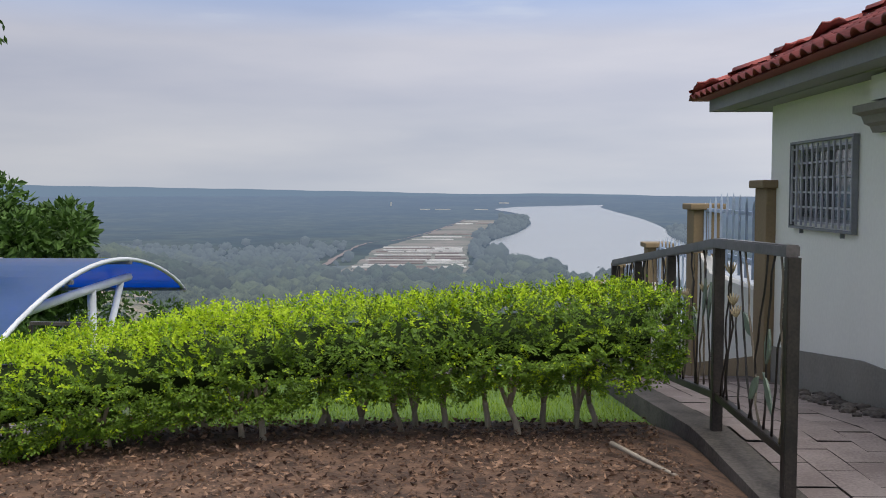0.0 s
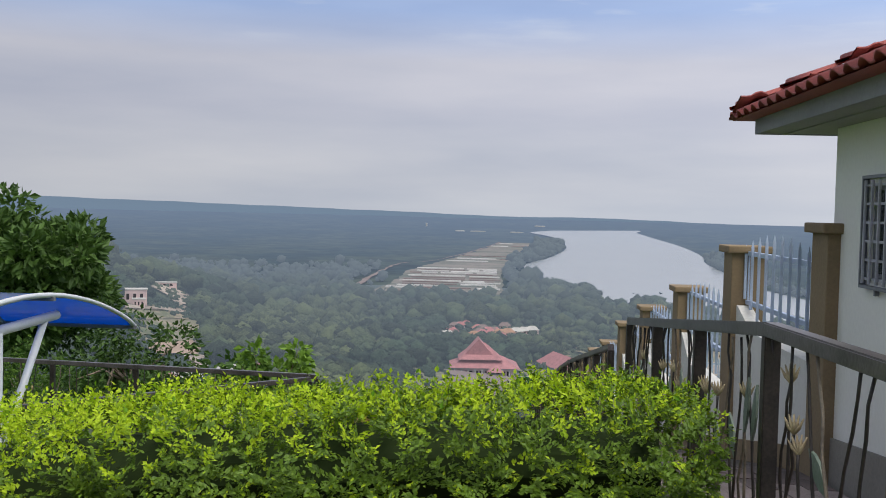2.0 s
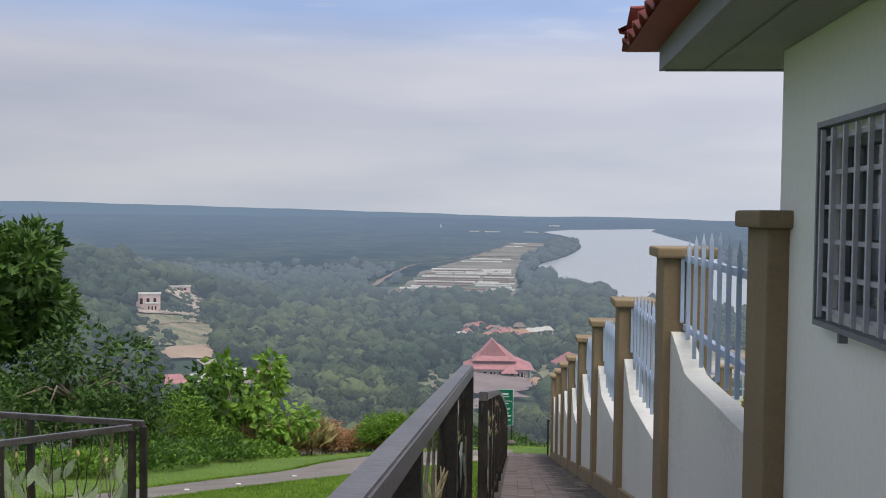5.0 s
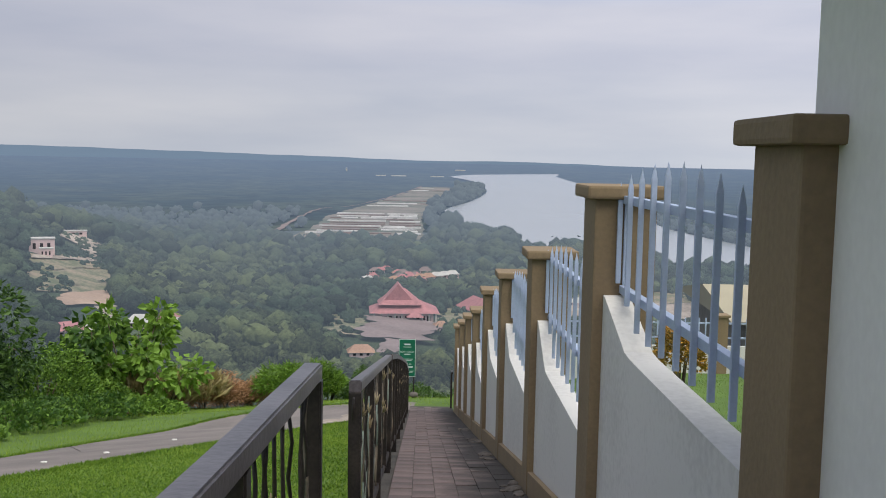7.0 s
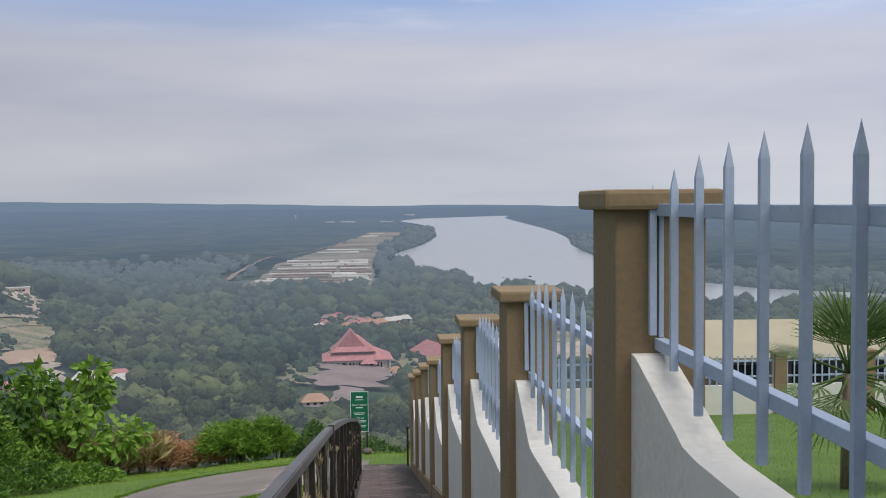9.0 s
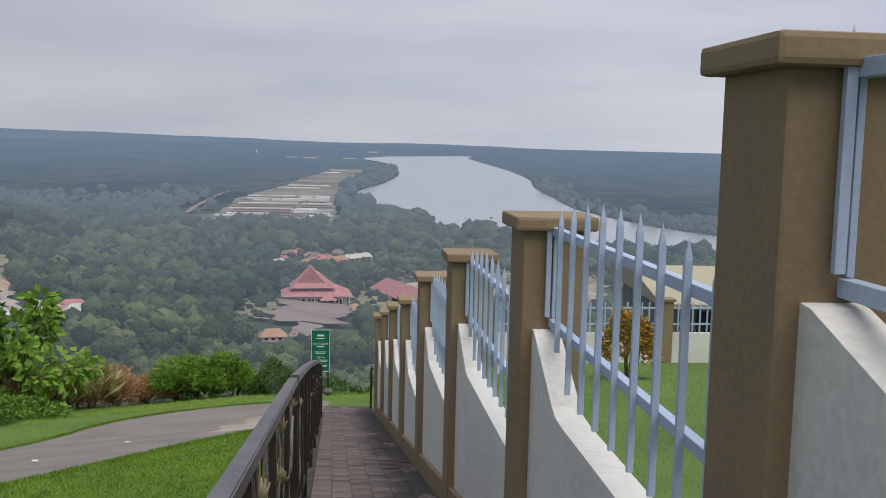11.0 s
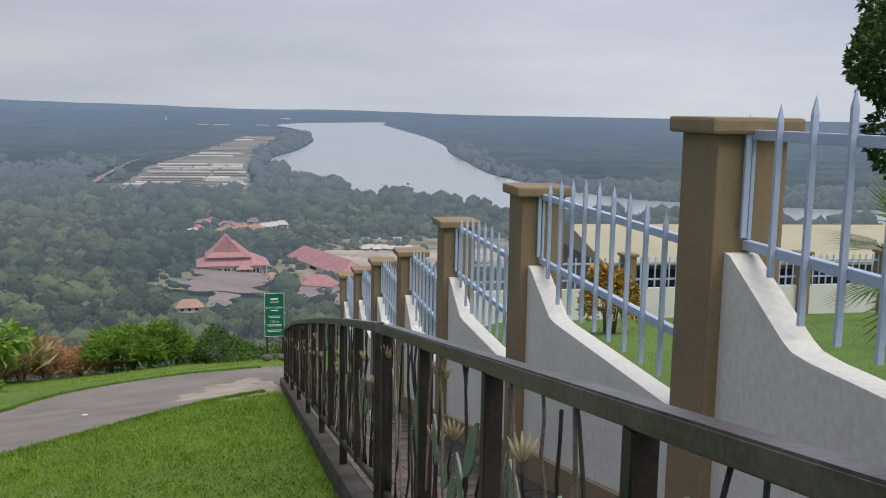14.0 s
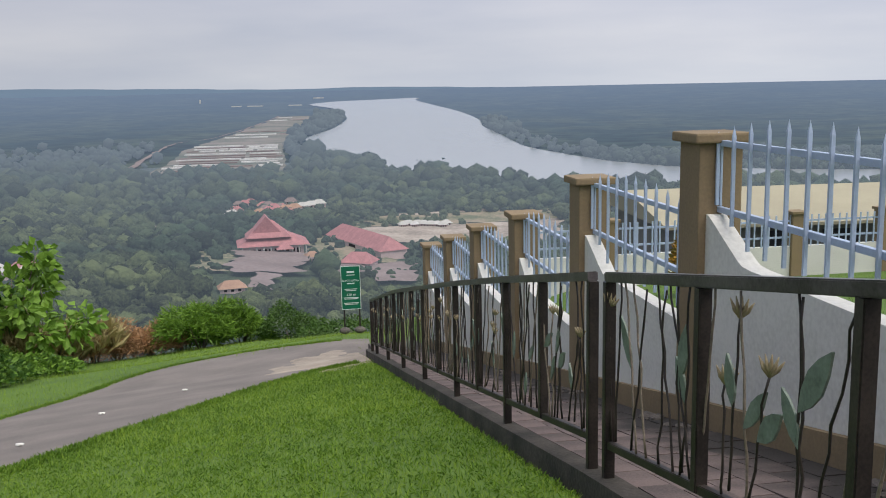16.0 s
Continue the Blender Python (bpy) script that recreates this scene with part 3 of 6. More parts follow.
PW, PL = 0.1985, 0.42
paver_me = paver_mesh(PW - 0.006, PL - 0.006)
rest_v, rest_f = [], []
pale_v, pale_f = [], []
rng = random.Random(4)
for c in range(6):
    off = (c % 2) * PL / 2 + rng.uniform(-0.04, 0.04)
    for r in range(86):
        y = -14.6 + off + r * PL
        if y > 21.3:
            continue
        x = -1.135 + PW * (c + 0.5)
        z = float(slope(y))
        tilt = math.degrees(math.atan2(float(slope(y + 0.15) - slope(y - 0.15)), 0.3))
        m = pose(x, y, z + rng.uniform(-0.004, 0.003), tilt + rng.uniform(-0.5, 0.5), rng.uniform(-0.5, 0.5), rng.uniform(-0.5, 0.5))
        if -3.5 < y < 13.3:
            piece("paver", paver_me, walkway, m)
        else:
            to_v, to_f = (pale_v, pale_f) if y < 0 else (rest_v, rest_f)
            k = len(to_v)
            to_v += [m @ Vector((sx * (PW - 0.006) / 2, sy * (PL - 0.006) / 2, 0)) for sx, sy in ((-1, -1), (1, -1), (1, 1), (-1, 1))]
            to_f.append((k, k + 1, k + 2, k + 3))
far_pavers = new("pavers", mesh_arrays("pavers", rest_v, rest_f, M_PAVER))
far_pavers.parent = walkway
tagged(far_pavers, kind="stuff")
pale_pavers = new("pavers", mesh_arrays("pavers", pale_v, pale_f, M_PALEPAVER))
pale_pavers.parent = walkway
tagged(pale_pavers, "paler pavers beside the house", kind="stuff")


# ---- railings with twig infill ----
M_PALESTEM = mat("worn_stem_paint", (0.27, 0.22, 0.165), (0.1, 0.08, 0.06), 0.55, 9, 60, 0.3)
M_PALELEAF = mat("pale_leaf_paint", (0.36, 0.42, 0.26), (0.2, 0.25, 0.15), 0.5, 9, 60, 0.2)
M_PALEBUD = mat("pale_bud_paint", (0.55, 0.45, 0.18), (0.4, 0.3, 0.12), 0.55, 9, 60, 0.2)


def stem_mesh(rng, h, reach):
    """A wavy upright rod."""
    x0, x1 = rng.uniform(-reach, reach), rng.uniform(-reach, reach)
    p = [(rng.uniform(-0.008, 0.008), x0 + (x1 - x0) * u + rng.uniform(-0.013, 0.013) * (0 < u < 1), h * u) for u in (0, 0.12, 0.26, 0.38, 0.5, 0.64, 0.78, 0.9, 1)]
    return tube(p, [0.0075, 0.006, 0.0068, 0.0055, 0.0066, 0.0055, 0.0062, 0.0055, 0.006], 5), p


def blade(p, d, n, length, width):
    bm = bmesh.new()
    p, d = Vector(p), Vector(d).normalized()
    s = d.cross(Vector(n)).normalized()
    k = Vector(n).normalized() * 0.005
    prof = ((0, 0.05), (0.25, 0.75), (0.5, 1.0), (0.75, 0.7), (1.0, 0.04))
    rows = [[bm.verts.new(p + d * length * u + s * width * w * e / 2 + q) for e, q in ((-1, -k), (1, -k), (1, k), (-1, k))] for u, w in prof]
    for a, b in zip(rows, rows[1:]):
        for j in range(4):
            bm.faces.new((a[j], a[(j + 1) % 4], b[(j + 1) % 4], b[j]))
    bm.faces.new(rows[0])
    bm.faces.new(rows[-1][::-1])
    bmesh.ops.recalc_face_normals(bm, faces=bm.faces)
    return bm


def bud(p, d, k=1.0):
    """A small open flower head of five fingers."""
    bm = bmesh.new()
    p, d = Vector(p), Vector(d).normalized()
    u = d.orthogonal().normalized()
    for j in range(5):
        a = (j - 2) * 0.34
        w = (d * math.cos(a) + u.cross(d) * math.sin(a)).normalized()
        tube([p, p + w * 0.03 * k, p + (w * 0.058 + d * 0.012) * k], [0.006, 0.0075 * k, 0.002], 5, bm)
    return bm


def railing(a, b, post_ys, top_at, ground_at, seed, stubs=(), lush=False, bold=1.0):
    """A run of railing from plan point a to b; post_ys are fractions of the run."""
    a, b = Vector((*a, 0)), Vector((*b, 0))
    rng = random.Random(seed)
    ob = empty("railing", pose(0, 0, 0), "dark brown metal railing with twig bars, leaves and flower buds", "railing", "railings of the footpath")
    at = lambda u, z: Vector(((a.x + (b.x - a.x) * u), (a.y + (b.y - a.y) * u), z))
    way = (b - a).normalized()
    nrm = Vector((way.y, -way.x, 0))
    for i, (u, v) in enumerate(zip(post_ys, post_ys[1:])):
        part("top_rail", beam(at(u, top_at(u) - 0.028) - way * 0.0, at(v, top_at(v) - 0.028), 0.062, 0.056, None, 0.006), M_TOPRAIL, ob)
        part("bottom_rail", beam(at(u, ground_at(u) + 0.2), at(v, ground_at(v) + 0.2), 0.04, 0.045, None, 0.004), M_RAIL, ob)
    for i, u in enumerate(post_ys):
        full = i in (0, len(post_ys) - 1) or i in stubs
        p0, p1 = at(u, ground_at(u) - (0.03 if full else -0.19)), at(u, top_at(u) - 0.057)
        part("post", beam(p0, p1, 0.062, 0.056, None, 0.005), M_RAIL, ob)
    L = (b - a).length
    for u, v in zip(post_ys, post_ys[1:]):
        n = max(3, int((v - u) * L / 0.12))
        for k in range(n):
            w = u + (v - u) * (k + 0.7 + rng.uniform(-0.25, 0.25)) / (n + 0.4)
            z0, z1 = ground_at(w) + 0.22, top_at(w) - 0.056
            whole = rng.random() < 0.72
            h = (z1 - z0) * (1 if whole else rng.uniform(0.55, 0.85))
            bm, p = stem_mesh(rng, h, 0.2)
            m = Matrix.Translation(at(w, z0)) @ Matrix.Rotation(math.atan2(way.y, way.x) - math.pi / 2, 4, "Z")
            bm.transform(m)
            part("stem", bm, M_PALESTEM if rng.random() < 0.35 else M_RAIL, ob)
            if not whole:
                part("flower_bud", bud(m @ Vector(p[-1]), (way * rng.uniform(-0.4, 0.4) + Vector((0, 0, 1))), bold), M_PALEBUD if lush else M_BUD, ob, "ochre painted metal flower bud")
            if rng.random() < (0.95 if lush else 0.45):
                q = m @ Vector(p[rng.choice((1, 3, 4))])
                part("leaf", blade(q, way * rng.uniform(-1, 1) + Vector((0, 0, rng.uniform(0.5, 1.2))), nrm, rng.uniform(0.16, 0.26) * (1.25 if lush else bold), rng.uniform(0.045, 0.07) * (1.5 if lush else bold * 1.25)), M_PALELEAF if lush else M_LEAFMETAL, ob, "grey-green painted metal leaf")
    return ob


def footrail(y0, y1, ys, seed, tops, stubs=(), x=-1.2, bold=1.0):
    yy, zz = [t[0] for t in tops], [t[1] for t in tops]
    at_y = lambda u: y0 + (y1 - y0) * u
    return railing((x, y0), (x, y1), [(y - y0) / (y1 - y0) for y in ys], lambda u: float(np.interp(at_y(u), yy, zz)), lambda u: float(slope(at_y(u))), seed, stubs, False, bold)


footrail(-7.86, -2.58, (-7.86, -6.57, -5.25, -3.9, -2.58), 11, ((-7.86, -0.084), (-6.57, -0.117), (-2.58, -0.53)), (1, 3), -1.232)
footrail(-1.0, 3.94, (-1.0, 0.33, 1.53, 2.72, 3.94), 12, ((-1.0, -0.955), (3.94, -1.845)), (2,), bold=1.35)
footrail(4.24, 19.7, (4.24, 5.36, 6.5, 7.7, 8.95, 10.2, 11.45, 12.7, 13.9, 15.1, 16.3, 17.45, 18.6, 19.7), 13, ((4.24, -1.9), (6.57, -2.38), (9.07, -2.92), (14.76, -4.2), (19.7, -5.45)), (2, 4, 6, 8, 10, 12))
flat = lambda z: (lambda u: z)
railing((-4.5, 1.5), (-9.5, 2.6), (0, 0.25, 0.5, 0.75, 1.0), lambda u: -1.78 - 0.1 * u, lambda u: float(land(-4.5 - 5 * u, 1.5 + 1.1 * u)), 14, (2,), True)
railing((-4.58, 1.42), (-8.2, -1.4), (0, 0.25, 0.5, 0.75, 1.0), lambda u: -1.8 - 0.05 * u, lambda u: float(land(-4.58 - 3.62 * u, 1.42 - 2.82 * u)), 15, (2,), True)
# short dark handrail post at the foot of the wall
end_rail = empty("end_rail", pose(0, 0, 0), "short dark metal rail past the last pier", "railing")
part("post", box(-0.02, 0.03, 21.0, 21.05, float(slope(21)) - 0.1, float(slope(21)) + 1.05, 0.004), M_RAIL, end_rail)
part("top_rail", beam((0.005, 20.35, float(slope(20.4)) + 1.05), (0.005, 21.05, float(slope(21)) + 1.05), 0.05, 0.05), M_RAIL, end_rail)

# ---- house ----
house = empty("house", pose(0, 0, 0), "small white rendered house with red tiled hip roof", "house")
HX, HN, HS, SOF = 0.14, -3.1, -9.5, 0.955
WY0, WY1, WZ0, WZ1 = -5.13, -3.78, -0.11, 0.525
bm = bmesh.new()
for y0, y1, z0, z1 in ((WY1, HN, -2.2, SOF), (HS, WY0, -2.2, SOF), (WY0, WY1, -2.2, WZ0), (WY0, WY1, WZ1, SOF)):
    box(HX, HX + 0.2, y0, y1, z0, z1, 0, bm)
part("front_wall", bm, M_HOUSE, house)
bm = box(HX + 0.2, 5.5, HN - 0.2, HN, -2.2, SOF)
box(HX + 0.2, 5.5, HS, HS + 0.2, -2.2, SOF, 0, bm)
box(5.5, 5.7, HS, HN, -2.2, SOF, 0, bm)
box(HX + 0.2, 5.5, HS + 0.2, HN - 0.2, -1.3, -1.2, 0, bm)
part("side_walls", bm, M_HOUSE, house)
bm = prism([(HS, -2.4), (HS, -0.98), (-5.3, -1.06), (HN, -1.3), (HN, -2.4)], "x", HX - 0.022, HX - 0.002)
part("plinth", bm, M_GREY, house)
part("soffit", box(-0.29, 6.1, HS - 0.45, -2.57, SOF - 0.012, SOF), M_SOFFIT, house)
bm = box(-0.312, -0.288, HS - 0.45, -2.55, SOF - 0.02, 1.06, 0.003)
part("fascia", bm, M_FASCIA, house)
part("fascia", box(-0.286, 6.1, -2.568, -2.545, SOF - 0.02, 1.06, 0.003), M_FASCIA, house)
for k in range(5):
    part("soffit_batten", box(-0.1 + k * 0.42, -0.075 + k * 0.42, HS, -2.58, SOF - 0.022, SOF - 0.011), M_SOFFIT, house)
bm = bmesh.new()
RE = HS - 0.6
rv = [bm.verts.new(c) for c in ((-0.46, RE, 1.05), (-0.46, -2.42, 1.05), (6.3, -2.42, 1.05), (6.3, RE, 1.05), (2.92, -5.8, 2.63), (2.92, RE + 3.38, 2.63))]
for q in ((0, 1, 4, 5), (1, 2, 4), (2, 3, 5, 4), (3, 0, 5), (3, 2, 1, 0)):
    bm.faces.new([rv[i] for i in q])
bmesh.ops.recalc_face_normals(bm, faces=bm.faces)
roof = part("roof", bm, M_TILE, house)


def tile_mesh():
    """One curved clay tile, its crown running up the slope (local y up the slope, z out)."""
    bm = bmesh.new()
    n, rows = 7, []
    for v, lift in ((0.0, 0.03), (0.39, 0.004)):
        for t in (0.0, -0.016):
            row = []
            for i in range(n):
                u = i / (n - 1)
                row.append(bm.verts.new((0.235 * (u - 0.5), v, lift + 0.045 * math.sin(math.pi * min(1, u * 1.45)) * (u < 0.69) + t)))
            rows.append(row)
    for a, b in ((0, 2), (3, 1), (1, 0), (2, 3)):
        for i in range(n - 1):
            f = bm.faces.new((rows[a][i], rows[a][i + 1], rows[b][i + 1], rows[b][i]))
            f.smooth = True
    bmesh.ops.recalc_face_normals(bm, faces=bm.faces)
    return mesh_of("tile", bm, M_TILE)


tile_me = tile_mesh()
PITCH = math.atan2(1.58, 3.38)
ROWS = 11


def tile_places():
    """Poses of all tiles, course by course, on the four slopes."""
    out = []
    for r in range(ROWS):
        s = r * 0.33
        run = s * math.cos(PITCH)
        up = 1.045 + s * math.sin(PITCH)
        for turn, ox, oy, length in ((-90, -0.455, -2.5, -2.42 - RE), (180, -0.36, -2.39, 6.76), (90, 6.33, RE + 0.1, -2.42 - RE), (0, 6.2, RE - 0.03, 6.76)):
            rot = Matrix.Rotation(radians(turn), 4, "Z")
            n = int(length / 0.215)
            for k in range(n):
                c = k * 0.215
                if c < run - 0.05 or c > length - run:
                    continue
                base = Vector((ox, oy, 0)) + {-90: Vector((run, -c, 0)), 180: Vector((c, -run, 0)), 90: Vector((-run, c, 0)), 0: Vector((-c, run, 0))}[turn]
                near = turn == -90 and c < 4.2 and r < 8 or turn == 180 and c < 1.6 and r < 5
                out.append((near, Matrix.Translation((base.x, base.y, up)) @ rot @ Matrix.Rotation(PITCH, 4, "X")))
    return out


tile_v = np.array([v.co for v in tile_me.vertices])
tile_f = np.array([list(q.vertices) for q in tile_me.polygons])
rest_tv, rest_tf = [], []
for near, m in tile_places():
    if near:
        piece("tile", tile_me, roof, m)
    else:
        mm = np.array(m)
        rest_tf.append(tile_f + len(rest_tv) * len(tile_v))
        rest_tv.append(tile_v @ mm[:3, :3].T + mm[:3, 3])
far_tiles = new("tiles", mesh_arrays("tiles", np.concatenate(rest_tv), np.concatenate(rest_tf), M_TILE, True))
far_tiles.parent = roof
tagged(far_tiles, kind="stuff")
for k in range(9):
    a = Vector((-0.42 + k * 0.3, -2.46 - k * 0.3, 1.1 + k * 0.3 * 0.467))
    piece("ridge_tile", tile_me, roof, Matrix.Translation(a) @ (Vector((1, -1, 0.467)).to_track_quat("Y", "Z").to_matrix().to_4x4()) @ Matrix.Diagonal((1.0, 1.05, 1.6, 1)))

# window with its grille
window = empty("window_1", pose(0, 0, 0), "grey framed window behind a pale steel grille", "window", kind="structure")
for nm, y0, y1, z0, z1 in (("jamb", WY0, WY0 + 0.05, WZ0, WZ1), ("jamb", WY1 - 0.05, WY1, WZ0, WZ1), ("head", WY0 + 0.05, WY1 - 0.05, WZ1 - 0.045, WZ1), ("sill", WY0 + 0.05, WY1 - 0.05, WZ0, WZ0 + 0.045), ("mullion", -4.47, -4.42, WZ0 + 0.045, WZ1 - 0.045)):
    part(nm, box(HX + 0.03, HX + 0.09, y0, y1, z0, z1, 0.004), M_FRAME, window)
M_GLASS = bpy.data.materials.new("window_glass")
M_GLASS.use_nodes = True
gb = M_GLASS.node_tree.nodes["Principled BSDF"]
gb.inputs["Base Color"].default_value = (0.5, 0.55, 0.58, 1)
gb.inputs["Roughness"].default_value = 0.05
gb.inputs["Transmission Weight"].default_value = 0.9
for y0, y1 in ((WY0 + 0.05, -4.47), (-4.42, WY1 - 0.05)):
    part("pane", box(HX + 0.055, HX + 0.061, y0, y1, WZ0 + 0.045, WZ1 - 0.045), M_GLASS, window)
# added folded sheet: the unlit room's darkness is put into its colour
bm = bmesh.new()
for k in range(24):
    y = WY0 + 0.03 + k * (WY1 - WY0 - 0.06) / 23
    box(HX + 0.16 + 0.02 * (k % 2), HX + 0.165 + 0.02 * (k % 2), y - 0.036, y + 0.036, WZ0 - 0.05, WZ1 + 0.05, 0, bm)
tagged(part("curtain", bm, M_ROOM), "dark folded sheet standing in for the unlit room", "curtain")
grille = empty("window_grille", pose(0, 0, 0), "pale grey steel security grille on the window", "window grille")
for k in range(6):
    z = WZ0 + 0.012 + k * (WZ1 - WZ0 - 0.024) / 5
    part("cross_bar", box(HX - 0.03, HX - 0.012, WY0 - 0.01, WY1 + 0.01, z - 0.008, z + 0.008), M_BARS, grille)
for k in range(12):
    y = WY0 + 0.02 + k * (WY1 - WY0 - 0.04) / 11
    part("upright_bar", box(HX - 0.046, HX - 0.031, y - 0.007, y + 0.007, WZ0 - 0.02, WZ1 + 0.02), M_BARS, grille)
for y in (WY0 - 0.018, WY1 + 0.002):
    part("frame_bar", box(HX - 0.05, HX - 0.006, y, y + 0.016, WZ0 - 0.03, WZ1 + 0.03), M_FRAME, grille)
part("frame_bar", box(HX - 0.05, HX - 0.006, WY0 - 0.02, WY1 + 0.02, WZ1 + 0.03, WZ1 + 0.05), M_FRAME, grille)
part("frame_bar", box(HX - 0.05, HX - 0.006, WY0 - 0.02, WY1 + 0.02, WZ0 - 0.05, WZ0 - 0.03), M_FRAME, grille)
for y in (-4.9, -4.0):
    part("bracket", box(HX - 0.03, HX, y, y + 0.02, WZ0 - 0.09, WZ0 - 0.05), M_FRAME, grille)

# cornice over the house door
porch = empty("door_cornice", pose(0, 0, 0), "grey stepped cornice and beam over the house door", "cornice")
part("cornice", prism([(0.138, 0.56), (0.08, 0.56), (0.06, 0.6), (0.02, 0.62), (0.0, 0.67), (-0.06, 0.69), (-0.06, 0.74), (0.138, 0.74)], "y", -9.0, -5.5), M_GREY, porch)
part("beam", box(-0.02, 0.138, -9.0, -5.7, 0.76, SOF - 0.03, 0.004), M_HOUSE, porch)
# fallen rubble along the house foot
rg = random.Random(8)
rubble = bmesh.new()
for k in range(60):
    x, y = rg.uniform(-0.16, 0.1), rg.uniform(-6.2, -4.4)
    s = rg.uniform(0.015, 0.045)
    bmesh.ops.create_icosphere(rubble, subdivisions=1, radius=s, matrix=Matrix.Translation((x, y, float(slope(y)) + s * 0.4)) @ Matrix.Diagonal((1.4, rg.uniform(0.7, 1.6), 0.7, 1)))
for y0 in (5.55, 2.5, 8.4, 11.3):
    for k in range(9):
        x, y = rg.uniform(-0.16, 0.03), y0 + rg.uniform(-0.1, 0.75)
        s = rg.uniform(0.015, 0.05)
        bmesh.ops.create_icosphere(rubble, subdivisions=1, radius=s, matrix=Matrix.Translation((x, y, float(slope(y)) + s * 0.2)) @ Matrix.Diagonal((1.3, rg.uniform(0.8, 2.0), 0.5, 1)))
tagged(part("rubble", rubble, M_KERB), "brown crumbled debris at the foot of the house wall", "debris", kind="stuff")


# ---- hedge ----
def hedge_mid(x):
    return np.interp(x, (-8.5, -6.5, -5.0, -3.5, -2.0, -1.4), (-8.6, -7.75, -7.0, -6.45, -6.4, -6.4))


def hedge_top(x):
    return np.interp(x, (-8.5, -5.8, -4.0, -1.4), (-0.9, -0.74, -0.55, -0.4))


hedge = empty("hedge", pose(0, 0, 0), "clipped yellow-green hedge on bare thin trunks", "hedge")
rng_n = np.random.default_rng(5)
TWIGS, EACH = 10500, 21
HN_LEAVES = TWIGS * EACH
cx = rng_n.uniform(-8.4, -1.42, TWIGS)
ca = rng_n.uniform(0, 2 * np.pi, TWIGS)
rad = 1.03 - np.abs(rng_n.normal(0, 0.13, TWIGS))
sq = 1 / np.maximum(np.abs(np.cos(ca)) ** 3 + np.abs(np.sin(ca)) ** 3, 1e-6) ** (1 / 3)
lump = np.array([noise.noise(Vector((a * 4.2, math.cos(b) * 2.2, math.sin(b) * 2.2))) for a, b in zip(cx, ca)]) * 0.32 + 1
endr = np.clip((cx + 1.4) / -0.4, 0, 1) ** 0.4
hw, hh = 0.5, 0.275
cy = hedge_mid(cx) + np.cos(ca) * sq * rad * lump * hw * (0.5 + 0.5 * endr)
cz = hedge_top(cx) - hh + np.sin(ca) * sq * rad * lump * hh * (0.45 + 0.55 * endr)
# lime leaves towards the top, older leaves with painted shade below
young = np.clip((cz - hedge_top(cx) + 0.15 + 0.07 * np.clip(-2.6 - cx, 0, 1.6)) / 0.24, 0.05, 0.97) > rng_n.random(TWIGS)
axis = np.stack([rng_n.normal(0, 0.55, TWIGS), np.cos(ca) + rng_n.normal(0, 0.4, TWIGS), np.sin(ca) * 0.7 + 0.25 + rng_n.normal(0, 0.35, TWIGS)], -1)
axis /= np.linalg.norm(axis, axis=1, keepdims=True)
face = np.stack([rng_n.normal(0, 0.35, TWIGS), np.cos(ca) * 0.55 + rng_n.normal(0, 0.3, TWIGS), np.full(TWIGS, 0.75)], -1)
across = np.cross(axis, face)
across /= np.linalg.norm(across, axis=1, keepdims=True)
step_j = np.tile(np.arange(EACH), TWIGS)
flip = np.where(step_j % 2, 1.0, -1.0) * np.where(step_j == EACH - 1, 0.0, 1.0)
ax_r, ac_r, fa_r = np.repeat(axis, EACH, 0), np.repeat(across, EACH, 0), np.repeat(face, EACH, 0)
hp = np.repeat(np.stack([cx, cy, cz], -1), EACH, 0) + ax_r * (step_j * 0.0055 - 0.06)[:, None] + rng_n.normal(0, 0.005, (HN_LEAVES, 3))
way = ax_r * 0.6 + ac_r * flip[:, None] + rng_n.normal(0, 0.22, (HN_LEAVES, 3))
h_len = rng_n.uniform(0.015, 0.025, HN_LEAVES) * np.repeat(rng_n.uniform(0.8, 1.3, TWIGS), EACH)
fa_r = fa_r + rng_n.normal(0, 0.22, (HN_LEAVES, 3))
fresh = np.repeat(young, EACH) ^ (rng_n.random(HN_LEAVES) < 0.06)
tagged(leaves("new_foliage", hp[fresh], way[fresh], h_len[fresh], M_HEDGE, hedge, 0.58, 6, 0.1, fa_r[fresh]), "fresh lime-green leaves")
tagged(leaves("old_foliage", hp[~fresh], way[~fresh], h_len[~fresh], M_OLDSHADED, hedge, 0.62, 8, 0.1, fa_r[~fresh]), "older dark green leaves with painted shade")
sx = rng_n.uniform(-8.3, -1.6, 700)
tagged(leaves("new_growth", np.stack([sx, hedge_mid(sx) + rng_n.uniform(-0.42, 0.42, 700), hedge_top(sx) + rng_n.uniform(-0.02, 0.05, 700)], -1), rng_n.normal(0, 0.5, (700, 3)) + (0, 0, 0.8), rng_n.uniform(0.02, 0.034, 700), M_HEDGE, hedge, 0.6, 7), kind="stuff")
# added filler core, near black: shade between the leaves put into its colour
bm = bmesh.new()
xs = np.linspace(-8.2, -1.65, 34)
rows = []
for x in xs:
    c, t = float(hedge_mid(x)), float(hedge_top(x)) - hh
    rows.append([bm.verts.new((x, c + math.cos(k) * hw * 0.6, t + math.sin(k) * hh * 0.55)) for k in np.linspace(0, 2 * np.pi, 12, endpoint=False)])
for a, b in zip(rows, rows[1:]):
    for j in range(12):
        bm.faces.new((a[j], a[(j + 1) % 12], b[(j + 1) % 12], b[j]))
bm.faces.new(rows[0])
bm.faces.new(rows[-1])
